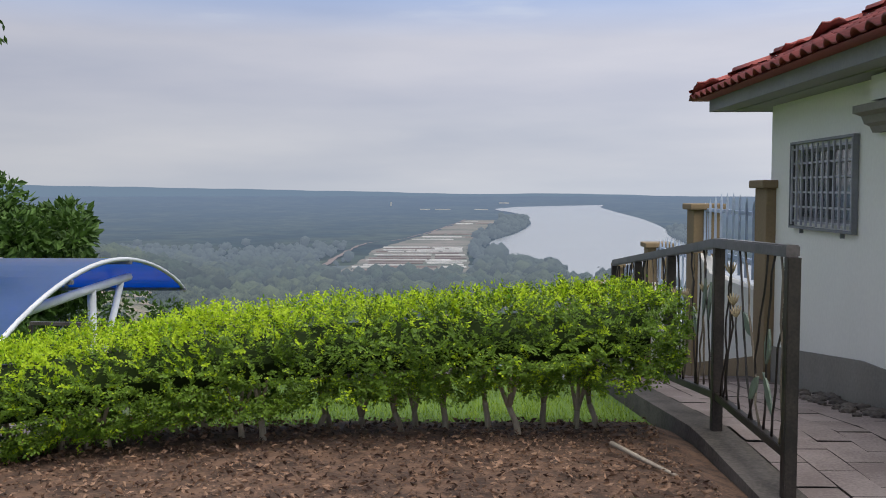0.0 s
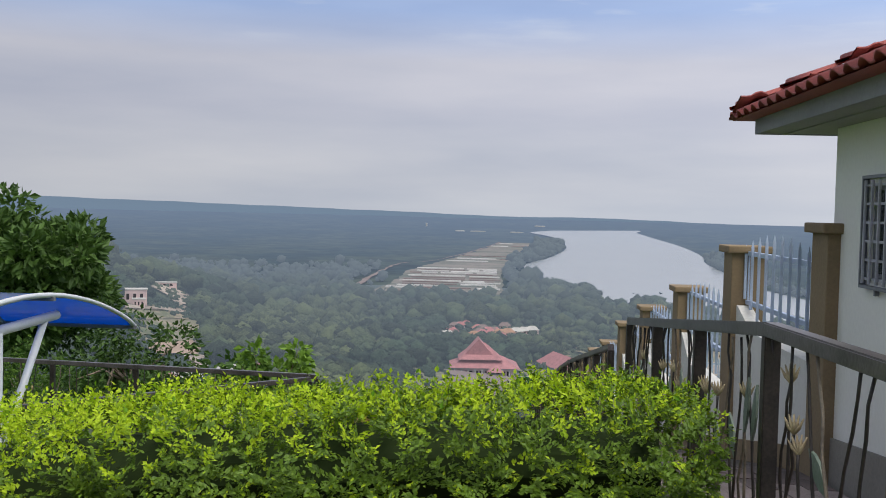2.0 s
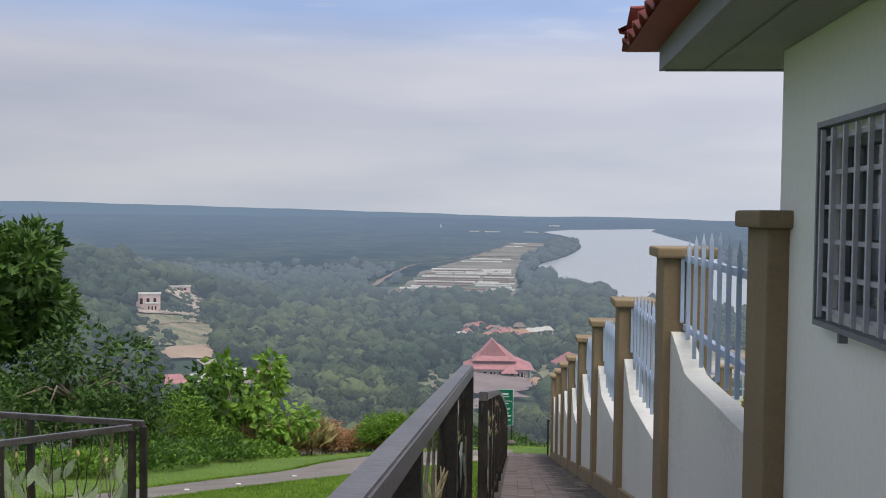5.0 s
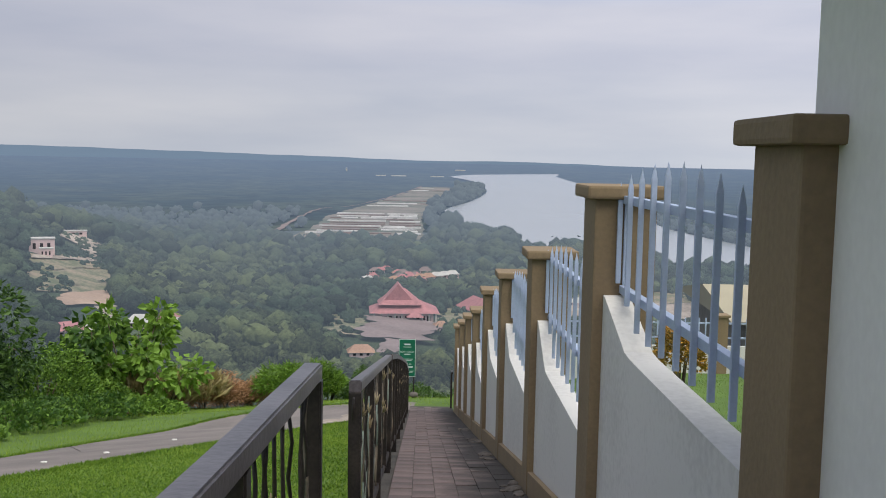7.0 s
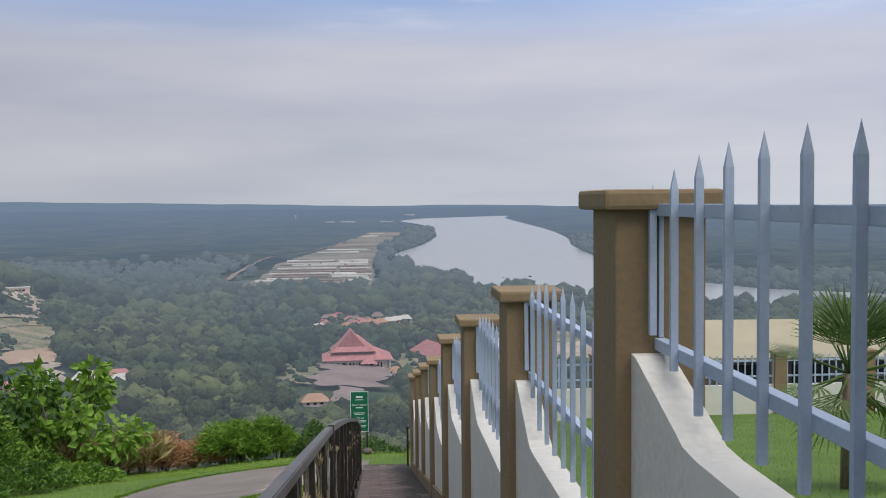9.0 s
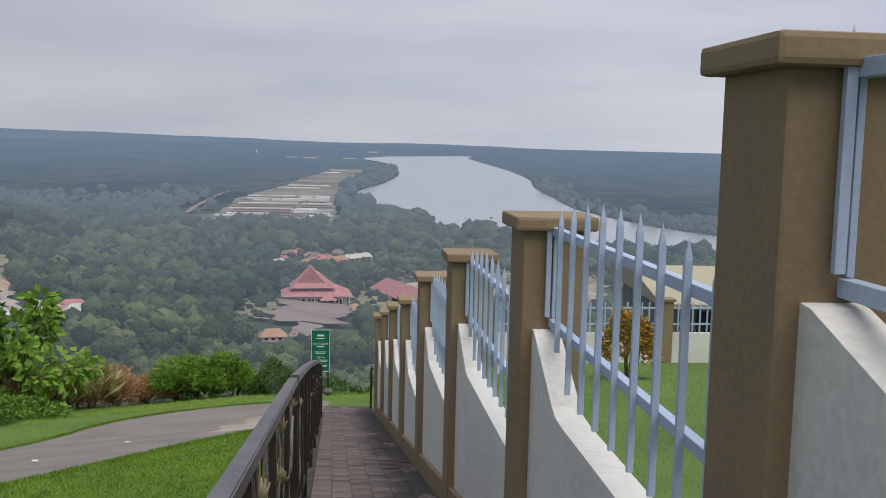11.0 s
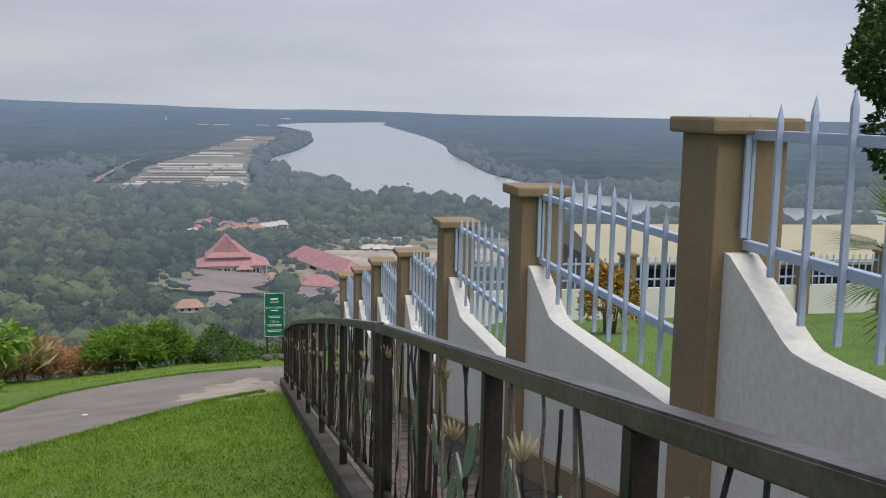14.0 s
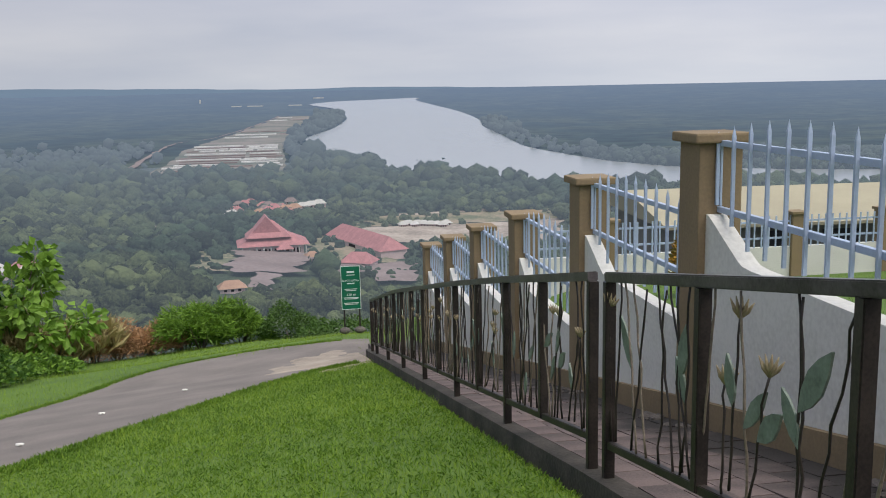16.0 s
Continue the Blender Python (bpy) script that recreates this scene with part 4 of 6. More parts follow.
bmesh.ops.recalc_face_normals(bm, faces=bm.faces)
M_CORE = leafy("leaf_gap_shade", (0.02, 0.036, 0.006), (0.006, 0.012, 0.003), 0.05, 0.5, 0.95)
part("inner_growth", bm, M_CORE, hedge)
rg = random.Random(3)
M_STEM = mat("pale_hedge_stem", (0.5, 0.43, 0.33), (0.24, 0.19, 0.14), 0.9, 9, 70, 0.5, stretch=(1, 1, 0.3))
tx = [-1.85 - 0.185 * k + rg.uniform(-0.07, 0.07) for k in range(35)]
for x in tx:
    y = float(hedge_mid(x)) + rg.uniform(-0.16, 0.16)
    z = float(land(x, y)) + 0.02
    top = float(hedge_top(x)) - hh
    fork = z + rg.uniform(0.06, 0.2)
    lean = rg.uniform(-0.07, 0.07)
    bm = tube([(x, y, z - 0.05), (x + lean * 0.4, y, (z + fork) / 2), (x + lean, y, fork)], [0.025, 0.019, 0.018], 7)
    for q in range(rg.choice((2, 3, 3))):
        ex, ey = x + lean + (q - 1) * rg.uniform(0.05, 0.15), y + rg.uniform(-0.08, 0.08)
        tube([(x + lean, y, fork - 0.01), ((x + lean + ex) / 2 + rg.uniform(-0.02, 0.02), (y + ey) / 2, (fork + top) / 2), (ex, ey, top)], [0.014, 0.011, 0.008], 6, bm)
    part("trunk", bm, M_STEM, hedge)
# mulch bed with fallen leaves
M_SOIL = mat("red_brown_mulch", (0.165, 0.095, 0.062), (0.05, 0.03, 0.022), 0.95, 7, 55, 1.0, spread=(0.4, 0.6))
bed = strip("mulch_bed", np.stack([np.linspace(-9, -1.365, 40), np.interp(np.linspace(-9, -1.365, 40), (-9, -5, -1.36), (-10.2, -8.5, -7.95))], -1), np.stack([np.linspace(-9, -1.365, 40), hedge_mid(np.linspace(-9, -1.365, 40)) + 0.45], -1), lambda x, y: land(x, y) + 0.045 + 0.012 * np.sin(x * 7) * np.sin(y * 9), M_SOIL, 12)
tagged(bed, "bare reddish mulch bed littered with dry leaves", "soil", kind="structure")
n = 20000
lx = rng_n.uniform(-8.5, -1.55, n)
ly = rng_n.uniform(-8.6, -6.0, n)
lit = leaves("leaf_litter", np.stack([lx, ly, land(lx, ly) + rng_n.uniform(0.045, 0.08, n)], -1), np.stack([rng_n.normal(0, 1, n), rng_n.normal(0, 1, n), rng_n.normal(0, 0.25, n)], -1), 0.011 + 0.04 * rng_n.random(n) ** 2.2, M_LITTER, None, 0.55, 9)
tagged(lit, "dry brown leaves scattered over the mulch", "leaf litter", kind="stuff")
stick = tube([(-1.93, -7.1, -1.2), (-1.8, -7.35, -1.22), (-1.68, -7.6, -1.23)], [0.015, 0.013, 0.008], 6)
tagged(part("fallen_stick", stick, mat("pale_wood", (0.42, 0.36, 0.29), (0.3, 0.25, 0.2), 0.9, 8, 60, 0.4)), "pale broken stick lying on the mulch", "stick")

# ---- blue canopy shelter ----
shelter = empty("canopy_shelter", pose(0, 0, 0), "arched blue translucent canopy on white steel posts", "canopy")
M_BLUE = mat("blue_sheet", (0.09, 0.17, 0.34), (0.065, 0.13, 0.28), 0.15, 2, 30, 0.05, spec=0.9)
bn, bl = M_BLUE.node_tree.nodes, M_BLUE.node_tree.links
tr = bn.new("ShaderNodeBsdfTranslucent")
tr.inputs["Color"].default_value = (0.04, 0.33, 0.9, 1)
mx = bn.new("ShaderNodeMixShader")
mx.inputs[0].default_value = 0.5
bl.new(bn["Principled BSDF"].outputs[0], mx.inputs[1])
bl.new(tr.outputs[0], mx.inputs[2])
bl.new(mx.outputs[0], bn["Material Output"].inputs["Surface"])
CY0, CY1, CE, CR = -4.5, 1.12, -1.22, 0.62


def arch(u):
    """Place along the arch from the near eave to the far one."""
    return CY0 + (CY1 - CY0) * u, CE + CR * math.sin(math.pi * u) ** 0.8


bm = bmesh.new()
us = np.linspace(0, 1, 21)
top = [[bm.verts.new((x, arch(u)[0], arch(u)[1] + dz)) for u in us] for x, dz in ((-6.64, 0), (-11.5, 0), (-11.5, -0.008), (-6.64, -0.008))]
for a, b in ((0, 1), (2, 3), (3, 0), (1, 2)):
    for i in range(20):
        f = bm.faces.new((top[a][i], top[a][i + 1], top[b][i + 1], top[b][i]))
bmesh.ops.recalc_face_normals(bm, faces=bm.faces)
part("roof_sheet", bm, M_BLUE, shelter)
for x in (-6.64, -8.25, -9.9, -11.5):
    part("arch_rib", tube([(x, arch(u)[0], arch(u)[1] - 0.012) for u in us], 0.026, 6), M_WHITE, shelter)
    part("post", tube([(x - 0.15, -1.86, float(land(x, -1.86)) - 0.1), (x - 0.15, -1.86, CE + 0.3)], 0.05, 8), M_WHITE, shelter)
    part("brace", tube([(x - 0.15, -1.8, -2.05), (x - 0.15, -0.92, CE + 0.36)], 0.04, 8), M_WHITE, shelter)
    part("chord", tube([(x - 0.15, -3.75, CE + 0.25), (x - 0.15, -2.4, CE + 0.3), (x - 0.15, -0.7, CE + 0.34)], 0.05, 8), M_WHITE, shelter)
for u in (0.02, 0.3, 0.6, 0.98):
    part("purlin", beam((-6.6, arch(u)[0], arch(u)[1] - 0.05), (-11.5, arch(u)[0], arch(u)[1] - 0.05), 0.04, 0.04), M_FRAME, shelter)

# ---- sign ----
sign = empty("sign", pose(-1.29, 24.98, -7.48), "green information sign with white lettering on two posts", "sign")
part("board", box(-0.265, 0.265, -0.015, 0.015, 0.6, 1.81, 0.006), M_SIGN, sign)
bm = bmesh.new()
for x0, x1, z0, z1 in ((-0.265, 0.265, 1.795, 1.81), (-0.265, 0.265, 0.6, 0.612), (-0.265, -0.252, 0.612, 1.795), (0.252, 0.265, 0.612, 1.795)):
    box(x0, x1, -0.02, -0.0155, z0, z1, 0, bm)
part("border", bm, M_LETTER, sign)
for x in (-0.2, 0.22):
    part("post", box(x - 0.022, x + 0.022, -0.02 + 0.04, 0.055, -0.1, 1.7), M_RAIL, sign)
    bm = bmesh.new()
    bmesh.ops.create_icosphere(bm, subdivisions=2, radius=0.13, matrix=Matrix.Translation((x, 0.03, 0.0)) @ Matrix.Diagonal((1.2, 1, 0.75, 1)))
    part("footing", bm, M_KERB, sign)


def words(text, x, z, size, parent, y=-0.0185):
    cu = bpy.data.curves.new("lettering", "FONT")
    cu.body, cu.size, cu.align_x, cu.extrude = text, size, "CENTER", 0.001
    tmp = bpy.data.objects.new("lettering", cu)
    me = bpy.data.meshes.new_from_object(tmp)
    bpy.data.objects.remove(tmp)
    me.materials.append(M_LETTER)
    ob = new("lettering", me)
    ob.parent = parent
    ob.matrix_basis = pose(x, y, z, 90, 0, 0)
    return ob


SIGN_WORDS = (("BUKIT JUGRA", 1.38, 0.075), ("120 m", 0.98, 0.1))
for tx_, tz_, ts_ in SIGN_WORDS:
    words(tx_, 0, tz_, ts_, sign)
for w, z, h in ((0.2, 1.62, 0.05), (0.24, 1.55, 0.018), (0.2, 1.31, 0.03), (0.34, 1.16, 0.016), (0.28, 1.12, 0.016), (0.4, 0.92, 0.018), (0.36, 0.885, 0.018), (0.4, 0.77, 0.018), (0.34, 0.735, 0.016)):
    part("text_bar", box(-w / 2, w / 2, -0.0195, -0.0155, z, z + h), M_LETTER, sign)


# ---- trees and shrubs ----
def crown_points(rng, n, centre, r, flat=0.8, clumps=14):
    """Leaf places gathered in clumps round a crown."""
    c = rng.normal(0, 1, (clumps, 3))
    c /= np.linalg.norm(c, axis=1, keepdims=True)
    c *= rng.uniform(0.45, 0.95, (clumps, 1)) * r
    c[:, 2] *= flat
    k = rng.integers(0, clumps, n)
    p = rng.normal(0, 1, (n, 3))
    p /= np.linalg.norm(p, axis=1, keepdims=True)
    rr = r * rng.uniform(0.22, 0.42, clumps)[k, None]
    p = p * rr * rng.uniform(0.6, 1.0, (n, 1)) ** 0.5
    return centre + c[k] + p, p / np.linalg.norm(p, axis=1, keepdims=True) * 0.6 + rng.normal(0, 0.5, (n, 3)) + np.array((0, 0, -0.15)), c


def tree(name, x, y, height, radius, n, size, material, seed, label, category, trunk_r=0.16, group=""):
    z = float(land(x, y))
    rng = np.random.default_rng(seed)
    ob = empty(name, pose(0, 0, 0), label, category, group)
    centre = np.array((x, y, z + height - radius * 0.8))
    p, w, c = crown_points(rng, n, centre, radius, 0.85, 22)
    leaves("crown", p, w, rng.uniform(0.6, 1.2, n) * size, material, ob, 0.5, seed + 1)
    bm = tube([(x, y, z - 0.3), (x + 0.1, y, z + height * 0.3), (x, y + 0.1, z + height - radius)], [trunk_r, trunk_r * 0.75, trunk_r * 0.5], 8)
    for q in c[:9]:
        e = centre + q
        tube([(x, y + 0.1, z + height * 0.45), ((x + e[0]) / 2, (y + e[1]) / 2, z + height * 0.6), tuple(e)], [trunk_r * 0.45, trunk_r * 0.3, 0.02], 6, bm)
    part("trunk", bm, M_BARK, ob)
    return ob


def shrub(x, y, height, radius, n, size, material, seed, label, name="shrub", wide=0.5, lean=0.0):
    """A low bush: several stems and a mass of leaves down to the ground."""
    z = float(land(x, y))
    rng = np.random.default_rng(seed)
    ob = empty(name, pose(0, 0, 0), label, name.replace("_", " "))
    a = rng.uniform(0, 2 * np.pi, n)
    u = rng.random(n) ** 0.5
    px, py = x + np.cos(a) * u * radius, y + np.sin(a) * u * radius
    bumps = np.array([noise.noise(Vector((c * 1.1, d * 1.1, seed))) for c, d in zip(px, py)])
    top = height * np.sqrt(np.maximum(1 - u ** 2 * 0.9, 0.05)) * (0.85 + 0.45 * bumps)
    pz = land(px, py) + top * (1 - np.abs(rng.normal(0, 0.22, n)))
    w = np.stack([np.cos(a) * 0.6 + rng.normal(0, 0.6, n), np.sin(a) * 0.6 + rng.normal(0, 0.6, n), rng.normal(0.35 - lean, 0.5, n)], -1)
    leaves("foliage", np.stack([px, py, pz], -1), w, rng.uniform(0.6, 1.25, n) * size, material, ob, wide, seed + 3)
    for k in range(7):
        b = rng.uniform(0, 2 * np.pi)
        part("stem", tube([(x + math.cos(b) * 0.1, y + math.sin(b) * 0.1, z - 0.1), (x + math.cos(b) * radius * 0.35, y + math.sin(b) * radius * 0.35, z + height * 0.6)], [0.03, 0.012], 5), M_BARK, ob)
    return ob


def tall_shrub(x, y, height, seed, spread=1.6):
    """Slender stems that end in heads of large drooping leaves."""
    z = float(land(x, y))
    rng = np.random.default_rng(seed)
    ob = empty("tall_shrub", pose(0, 0, 0), "tall shrub with large bright green drooping leaves", "shrub", "shrubs on the hill edge")
    P, W, S = [], [], []
    for k in range(8):
        b = rng.uniform(0, 2 * np.pi)
        h = height * rng.uniform(0.45, 1.0)
        q = np.array((x + math.cos(b) * spread * rng.uniform(0.1, 1), y + math.sin(b) * spread, z + h))
        part("stem", tube([(x, y, z - 0.1), ((x + q[0]) / 2, (y + q[1]) / 2, z + h * 0.55), tuple(q)], [0.05, 0.035, 0.015], 5), M_BARK, ob)
        m = 70
        d = rng.normal(0, 1, (m, 3))
        d /= np.linalg.norm(d, axis=1, keepdims=True)
        P.append(q + d * rng.uniform(0.1, 0.6, (m, 1)) - (0, 0, 0.15))
        W.append(d + (0, 0, -0.5))
        S.append(rng.uniform(0.24, 0.46, m))
    leaves("large_leaves", np.concatenate(P), np.concatenate(W), np.concatenate(S), M_LEAF2, ob, 0.8, seed + 1)
    return ob


tree("broadleaf_tree", -22.2, 29.0, 9.7, 3.7, 10500, 0.5, M_LEAF, 21, "broad dark green tree at the hill edge", "tree", 0.25)
tree("broadleaf_tree", -25.5, 33.0, 8.4, 4.2, 8000, 0.4, M_LEAF, 22, "broad dark green tree behind the canopy", "tree", 0.22)
tree("broadleaf_tree", -15.5, 23.5, 4.2, 2.6, 4500, 0.26, M_LEAF, 23, "dense dark green tree beside the lane", "tree", 0.14)
tree("shade_tree", 21.7, 26.2, 10.6, 4.3, 24000, 0.3, M_LEAF, 24, "tall dark fine-leaved tree beyond the fence", "tree", 0.2)
tree("shade_tree", 23.6, 28.6, 13.2, 4.6, 15000, 0.34, M_LEAF, 25, "tall dark fine-leaved tree behind another beyond the fence", "tree", 0.22)
side_tree = tree("broadleaf_tree", -15.2, 5.0, 9.6, 3.2, 5000, 0.3, M_LEAF, 26, "tall dark tree with a drooping branch beside the canopy", "tree", 0.2)
tip_rng = np.random.default_rng(27)
tip_u = tip_rng.random(260)
tip_p = np.stack([-12.99 + 1.75 * tip_u, np.full(260, 5.0), 4.3 - 1.35 * tip_u ** 2], -1) + tip_rng.normal(0, 0.13, (260, 3))
leaves("branch_foliage", tip_p, np.stack([tip_rng.normal(0.4, 0.4, 260), tip_rng.normal(0, 0.5, 260), tip_rng.normal(-0.8, 0.3, 260)], -1), tip_rng.uniform(0.14, 0.24, 260), M_LEAF, side_tree, 0.4, 28)
part("branch", tube([(-14.6, 5.0, 3.6), (-12.85, 5.0, 4.3), (-11.95, 5.0, 3.95), (-11.15, 5.0, 3.0)], [0.06, 0.035, 0.02, 0.008], 6), M_BARK, side_tree)
for k, (x, y, h) in enumerate(((-12.6, 33.0, 4.3), (-11.2, 33.6, 3.5), (-13.6, 32.4, 3.7))):
    tall_shrub(x, y, h, 30 + k, 1.5)
for k, (x, y, h, r) in enumerate(((-17.5, 28.5, 3.0, 2.6), (-14.6, 29.2, 2.5, 2.3), (-13.6, 31.8, 1.8, 1.8), (-19.5, 25.0, 3.2, 2.8), (-12.8, 35.0, 1.6, 1.5))):
    shrub(x, y, h, r, 5200, 0.17, M_LEAF2, 40 + k, "rounded bright green shrub on the hill edge")
for k, (x, y, h, r) in enumerate(((-9.7, 37.2, 1.7, 1.7), (-8.3, 36.6, 1.3, 1.3), (-11.0, 36.0, 1.5, 1.3))):
    shrub(x, y, h, r, 3000, 0.26, M_DEADLEAF, 50 + k, "dead brown fern clump beside the lane", "dry_fern", 0.16, 0.2)
for k, (x, y, h, r) in enumerate(((-6.4, 36.4, 2.1, 1.8), (-4.9, 37.0, 1.7, 1.5), (-7.2, 38.0, 1.9, 1.5))):
    shrub(x, y, h, r, 3800, 0.34, M_LEAF2, 60 + k, "arching green fern clump at the hill edge", "fern", 0.16, 0.1)
for k, (x, y) in enumerate(((-11.3, 34.4), (-10.2, 35.6), (-12.4, 33.2))):
    shrub(x, y, 1.5, 1.0, 700, 0.75, M_REED, 75 + k, "tall tan grass stalks among the dead ferns", "dry_reeds", 0.05, -0.9)
shrub(-2.6, 35.6, 2.3, 1.6, 5000, 0.13, M_LEAF, 70, "dark rounded bush behind the sign")
shrub(-0.6, 31.0, 0.8, 2.2, 2600, 0.13, M_LEAF, 71, "low green bush behind the sign")
for k, (x, y, r) in enumerate(((-11.6, 25.0, 2.0), (-13.0, 22.0, 2.4), (-11.2, 29.0, 1.9), (-14.4, 26.5, 2.4), (-12.8, 17.5, 1.8))):
    shrub(x, y, 0.75, r, 3600, 0.16, M_LEAF2, 80 + k, "low bright green creeper along the verge", "ground_cover", 0.7)
shrub(5.35, 17.2, 1.6, 0.6, 1600, 0.15, mat("orange_leaf", (0.75, 0.36, 0.03), (0.25, 0.17, 0.03), 0.6, 3, 30, 0.1, island=0.4), 90, "orange and green croton shrub beyond the fence", "croton")


def fan_palm(x, y, height, seed):
    z = float(land(x, y))
    ob = empty("fan_palm", pose(0, 0, 0), "grey-green fan palm on the lawn beyond the fence", "palm")
    rng = random.Random(seed)
    part("trunk", tube([(x, y, z - 0.1), (x, y, z + height * 0.55)], [0.1, 0.085], 9), M_BARK, ob)
    for k in range(34):
        b, e = rng.uniform(0, 2 * math.pi), rng.uniform(-0.9, 1.3)
        d = Vector((math.cos(b) * math.cos(e), math.sin(b) * math.cos(e), math.sin(e)))
        hub = Vector((x, y, z + height * 0.55)) + d * rng.uniform(0.4, 0.6)
        side = d.cross(Vector((0, 0, 1))).normalized()
        bm = tube([(x, y, z + height * 0.55), tuple(hub)], [0.018, 0.01], 5)
        for j in range(15):
            a = (j - 7) * 0.17
            t = (d * math.cos(a) + side * math.sin(a)).normalized()
            n = t.cross(side.cross(d)).normalized()
            L = 0.68 * (1 - 0.03 * abs(j - 7))
            q = [hub, hub + t * L * 0.5 + n * 0.016, hub + t * L + Vector((0, 0, -0.04)), hub + t * L * 0.5 - n * 0.016]
            bm.faces.new([bm.verts.new(v) for v in q])
        part("frond", bm, M_PALM, ob)
    return ob


fan_palm(4.65, 6.9, 2.45, 5)
fan_palm(10.5, 13.0, 2.6, 6)

# ---- beyond the fence: far boundary and pale roof ----
far_wall = empty("far_boundary_wall", pose(0, 0, 0), "low white wall with pale pickets at the lawn's end", "wall")
part("wall_panel", box(3.5, 22, 23.4, 23.55, -7.8, -5.45), M_WALL, far_wall)
for z in (-5.2, -4.75):
    part("rail", box(3.5, 22, 23.44, 23.48, z - 0.025, z + 0.025), M_PICKET, far_wall)
pk = mesh_of("picket", box(-0.02, 0.02, -0.012, 0.012, 0, 0.92), M_PICKET)
for k in range(88):
    piece("picket", pk, far_wall, pose(3.6 + k * 0.21, 23.42, -5.5))
for x in (5.4, 8.1, 10.75, 13.4, 16.0):
    ob = empty("fence_pier", pose(0, 0, 0), "brown rendered square fence pier with a flat overhanging cap", "fence pier", "piers of the boundary wall")
    part("shaft", box(x, x + 0.36, 23.3, 23.66, -7.8, -4.55, 0.01), M_PIER, ob)
    part("cap", box(x - 0.05, x + 0.41, 23.25, 23.71, -4.55, -4.47, 0.012), M_PIER, ob)
M_CREAM = mat("cream_roof_sheet", (0.4, 0.36, 0.25), (0.35, 0.31, 0.215), 0.7, 0.5, 12, 0.2)
hall = empty("terrace_hall", pose(27.5, 46, -8.6, 0, 0, -4), "long low building with a pale cream roof", "building")
part("roof", prism([(-6.5, 0.95), (-6.5, 1.1), (0, 2.1), (6.5, 1.1), (6.5, 0.95)], "x", -13, 20), M_CREAM, hall)
part("wall", box(-12, 15, -5.5, 5.5, -14, 1.0), M_GREY, hall)
for k in range(9):
    part("window", box(-11 + k * 3, -9.2 + k * 3, -5.56, -5.505, -1.3, 0.6), M_ROOM, hall)


# ---- village on the plain ----
M_PINKROOF = mat("pink_red_roof", (0.4, 0.17, 0.175), (0.25, 0.11, 0.115), 0.8, 0.3, 1.5, 0.2)
M_PALEWALL = mat("pale_pink_wall", (0.6, 0.44, 0.42), (0.48, 0.36, 0.34), 0.9, 0.2, 2, 0.1)
M_LOT = mat("bare_lot", (0.22, 0.17, 0.165), (0.14, 0.105, 0.1), 0.95, 0.05, 0.5, 0.1)
M_SAND = mat("bare_sandy_ground", (0.36, 0.3, 0.25), (0.17, 0.135, 0.11), 0.95, 0.04, 0.4, 0.1, spread=(0.38, 0.6))
M_EARTH = mat("bare_orange_earth", (0.36, 0.255, 0.185), (0.22, 0.15, 0.11), 0.95, 0.05, 0.5, 0.1)
M_FIELD = mat("rough_field", (0.235, 0.185, 0.13), (0.08, 0.095, 0.05), 0.95, 0.05, 0.5, 0.1, spread=(0.42, 0.58))
M_ORANGE = mat("orange_roof", (0.36, 0.22, 0.15), (0.24, 0.14, 0.095), 0.85, 0.2, 2, 0.1)
M_PALEROOF = mat("pale_roof", (0.46, 0.44, 0.41), (0.34, 0.33, 0.31), 0.8, 0.2, 2, 0.1)
M_FARMROW = mat("farm_white_sheet", (0.6, 0.57, 0.55), (0.34, 0.315, 0.295), 0.8, 0.02, 0.3, 0.1)
M_FARMSOIL = mat("farm_brown_soil", (0.17, 0.14, 0.125), (0.06, 0.075, 0.06), 0.95, 0.012, 0.1, 0.1, spread=(0.42, 0.58), stretch=(0.6, 1.6, 1))
# haze over these unlit surfaces is put in as faint bluish emission
for m_far, haze_k in ((M_PINKROOF, 0.07), (M_PALEWALL, 0.07), (M_LOT, 0.07), (M_SAND, 0.08), (M_EARTH, 0.08), (M_FIELD, 0.08), (M_ORANGE, 0.07), (M_PALEROOF, 0.07), (M_FARMROW, 0.12), (M_FARMSOIL, 0.1)):
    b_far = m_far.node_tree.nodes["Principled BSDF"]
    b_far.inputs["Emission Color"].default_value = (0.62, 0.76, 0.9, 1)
    b_far.inputs["Emission Strength"].default_value = haze_k
Vz = lambda x, y: float(land(x, y))

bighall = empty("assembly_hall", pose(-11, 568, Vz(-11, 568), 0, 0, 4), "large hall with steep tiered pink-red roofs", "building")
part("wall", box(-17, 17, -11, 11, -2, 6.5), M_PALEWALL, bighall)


def hip(w, d, z0, z1, ridge, lo=0.0):
    bm = bmesh.new()
    a = [bm.verts.new(c) for c in ((-w, -d, z0), (w, -d, z0), (w, d, z0), (-w, d, z0))]
    b = [bm.verts.new(c) for c in ((-ridge, lo, z1), (ridge, lo, z1))]
    bm.faces.new((a[0], a[1], b[1], b[0]))
    bm.faces.new((a[1], a[2], b[1]))
    bm.faces.new((a[2], a[3], b[0], b[1]))
    bm.faces.new((a[3], a[0], b[0]))
    bm.faces.new(a[::-1])
    bmesh.ops.recalc_face_normals(bm, faces=bm.faces)
    return bm


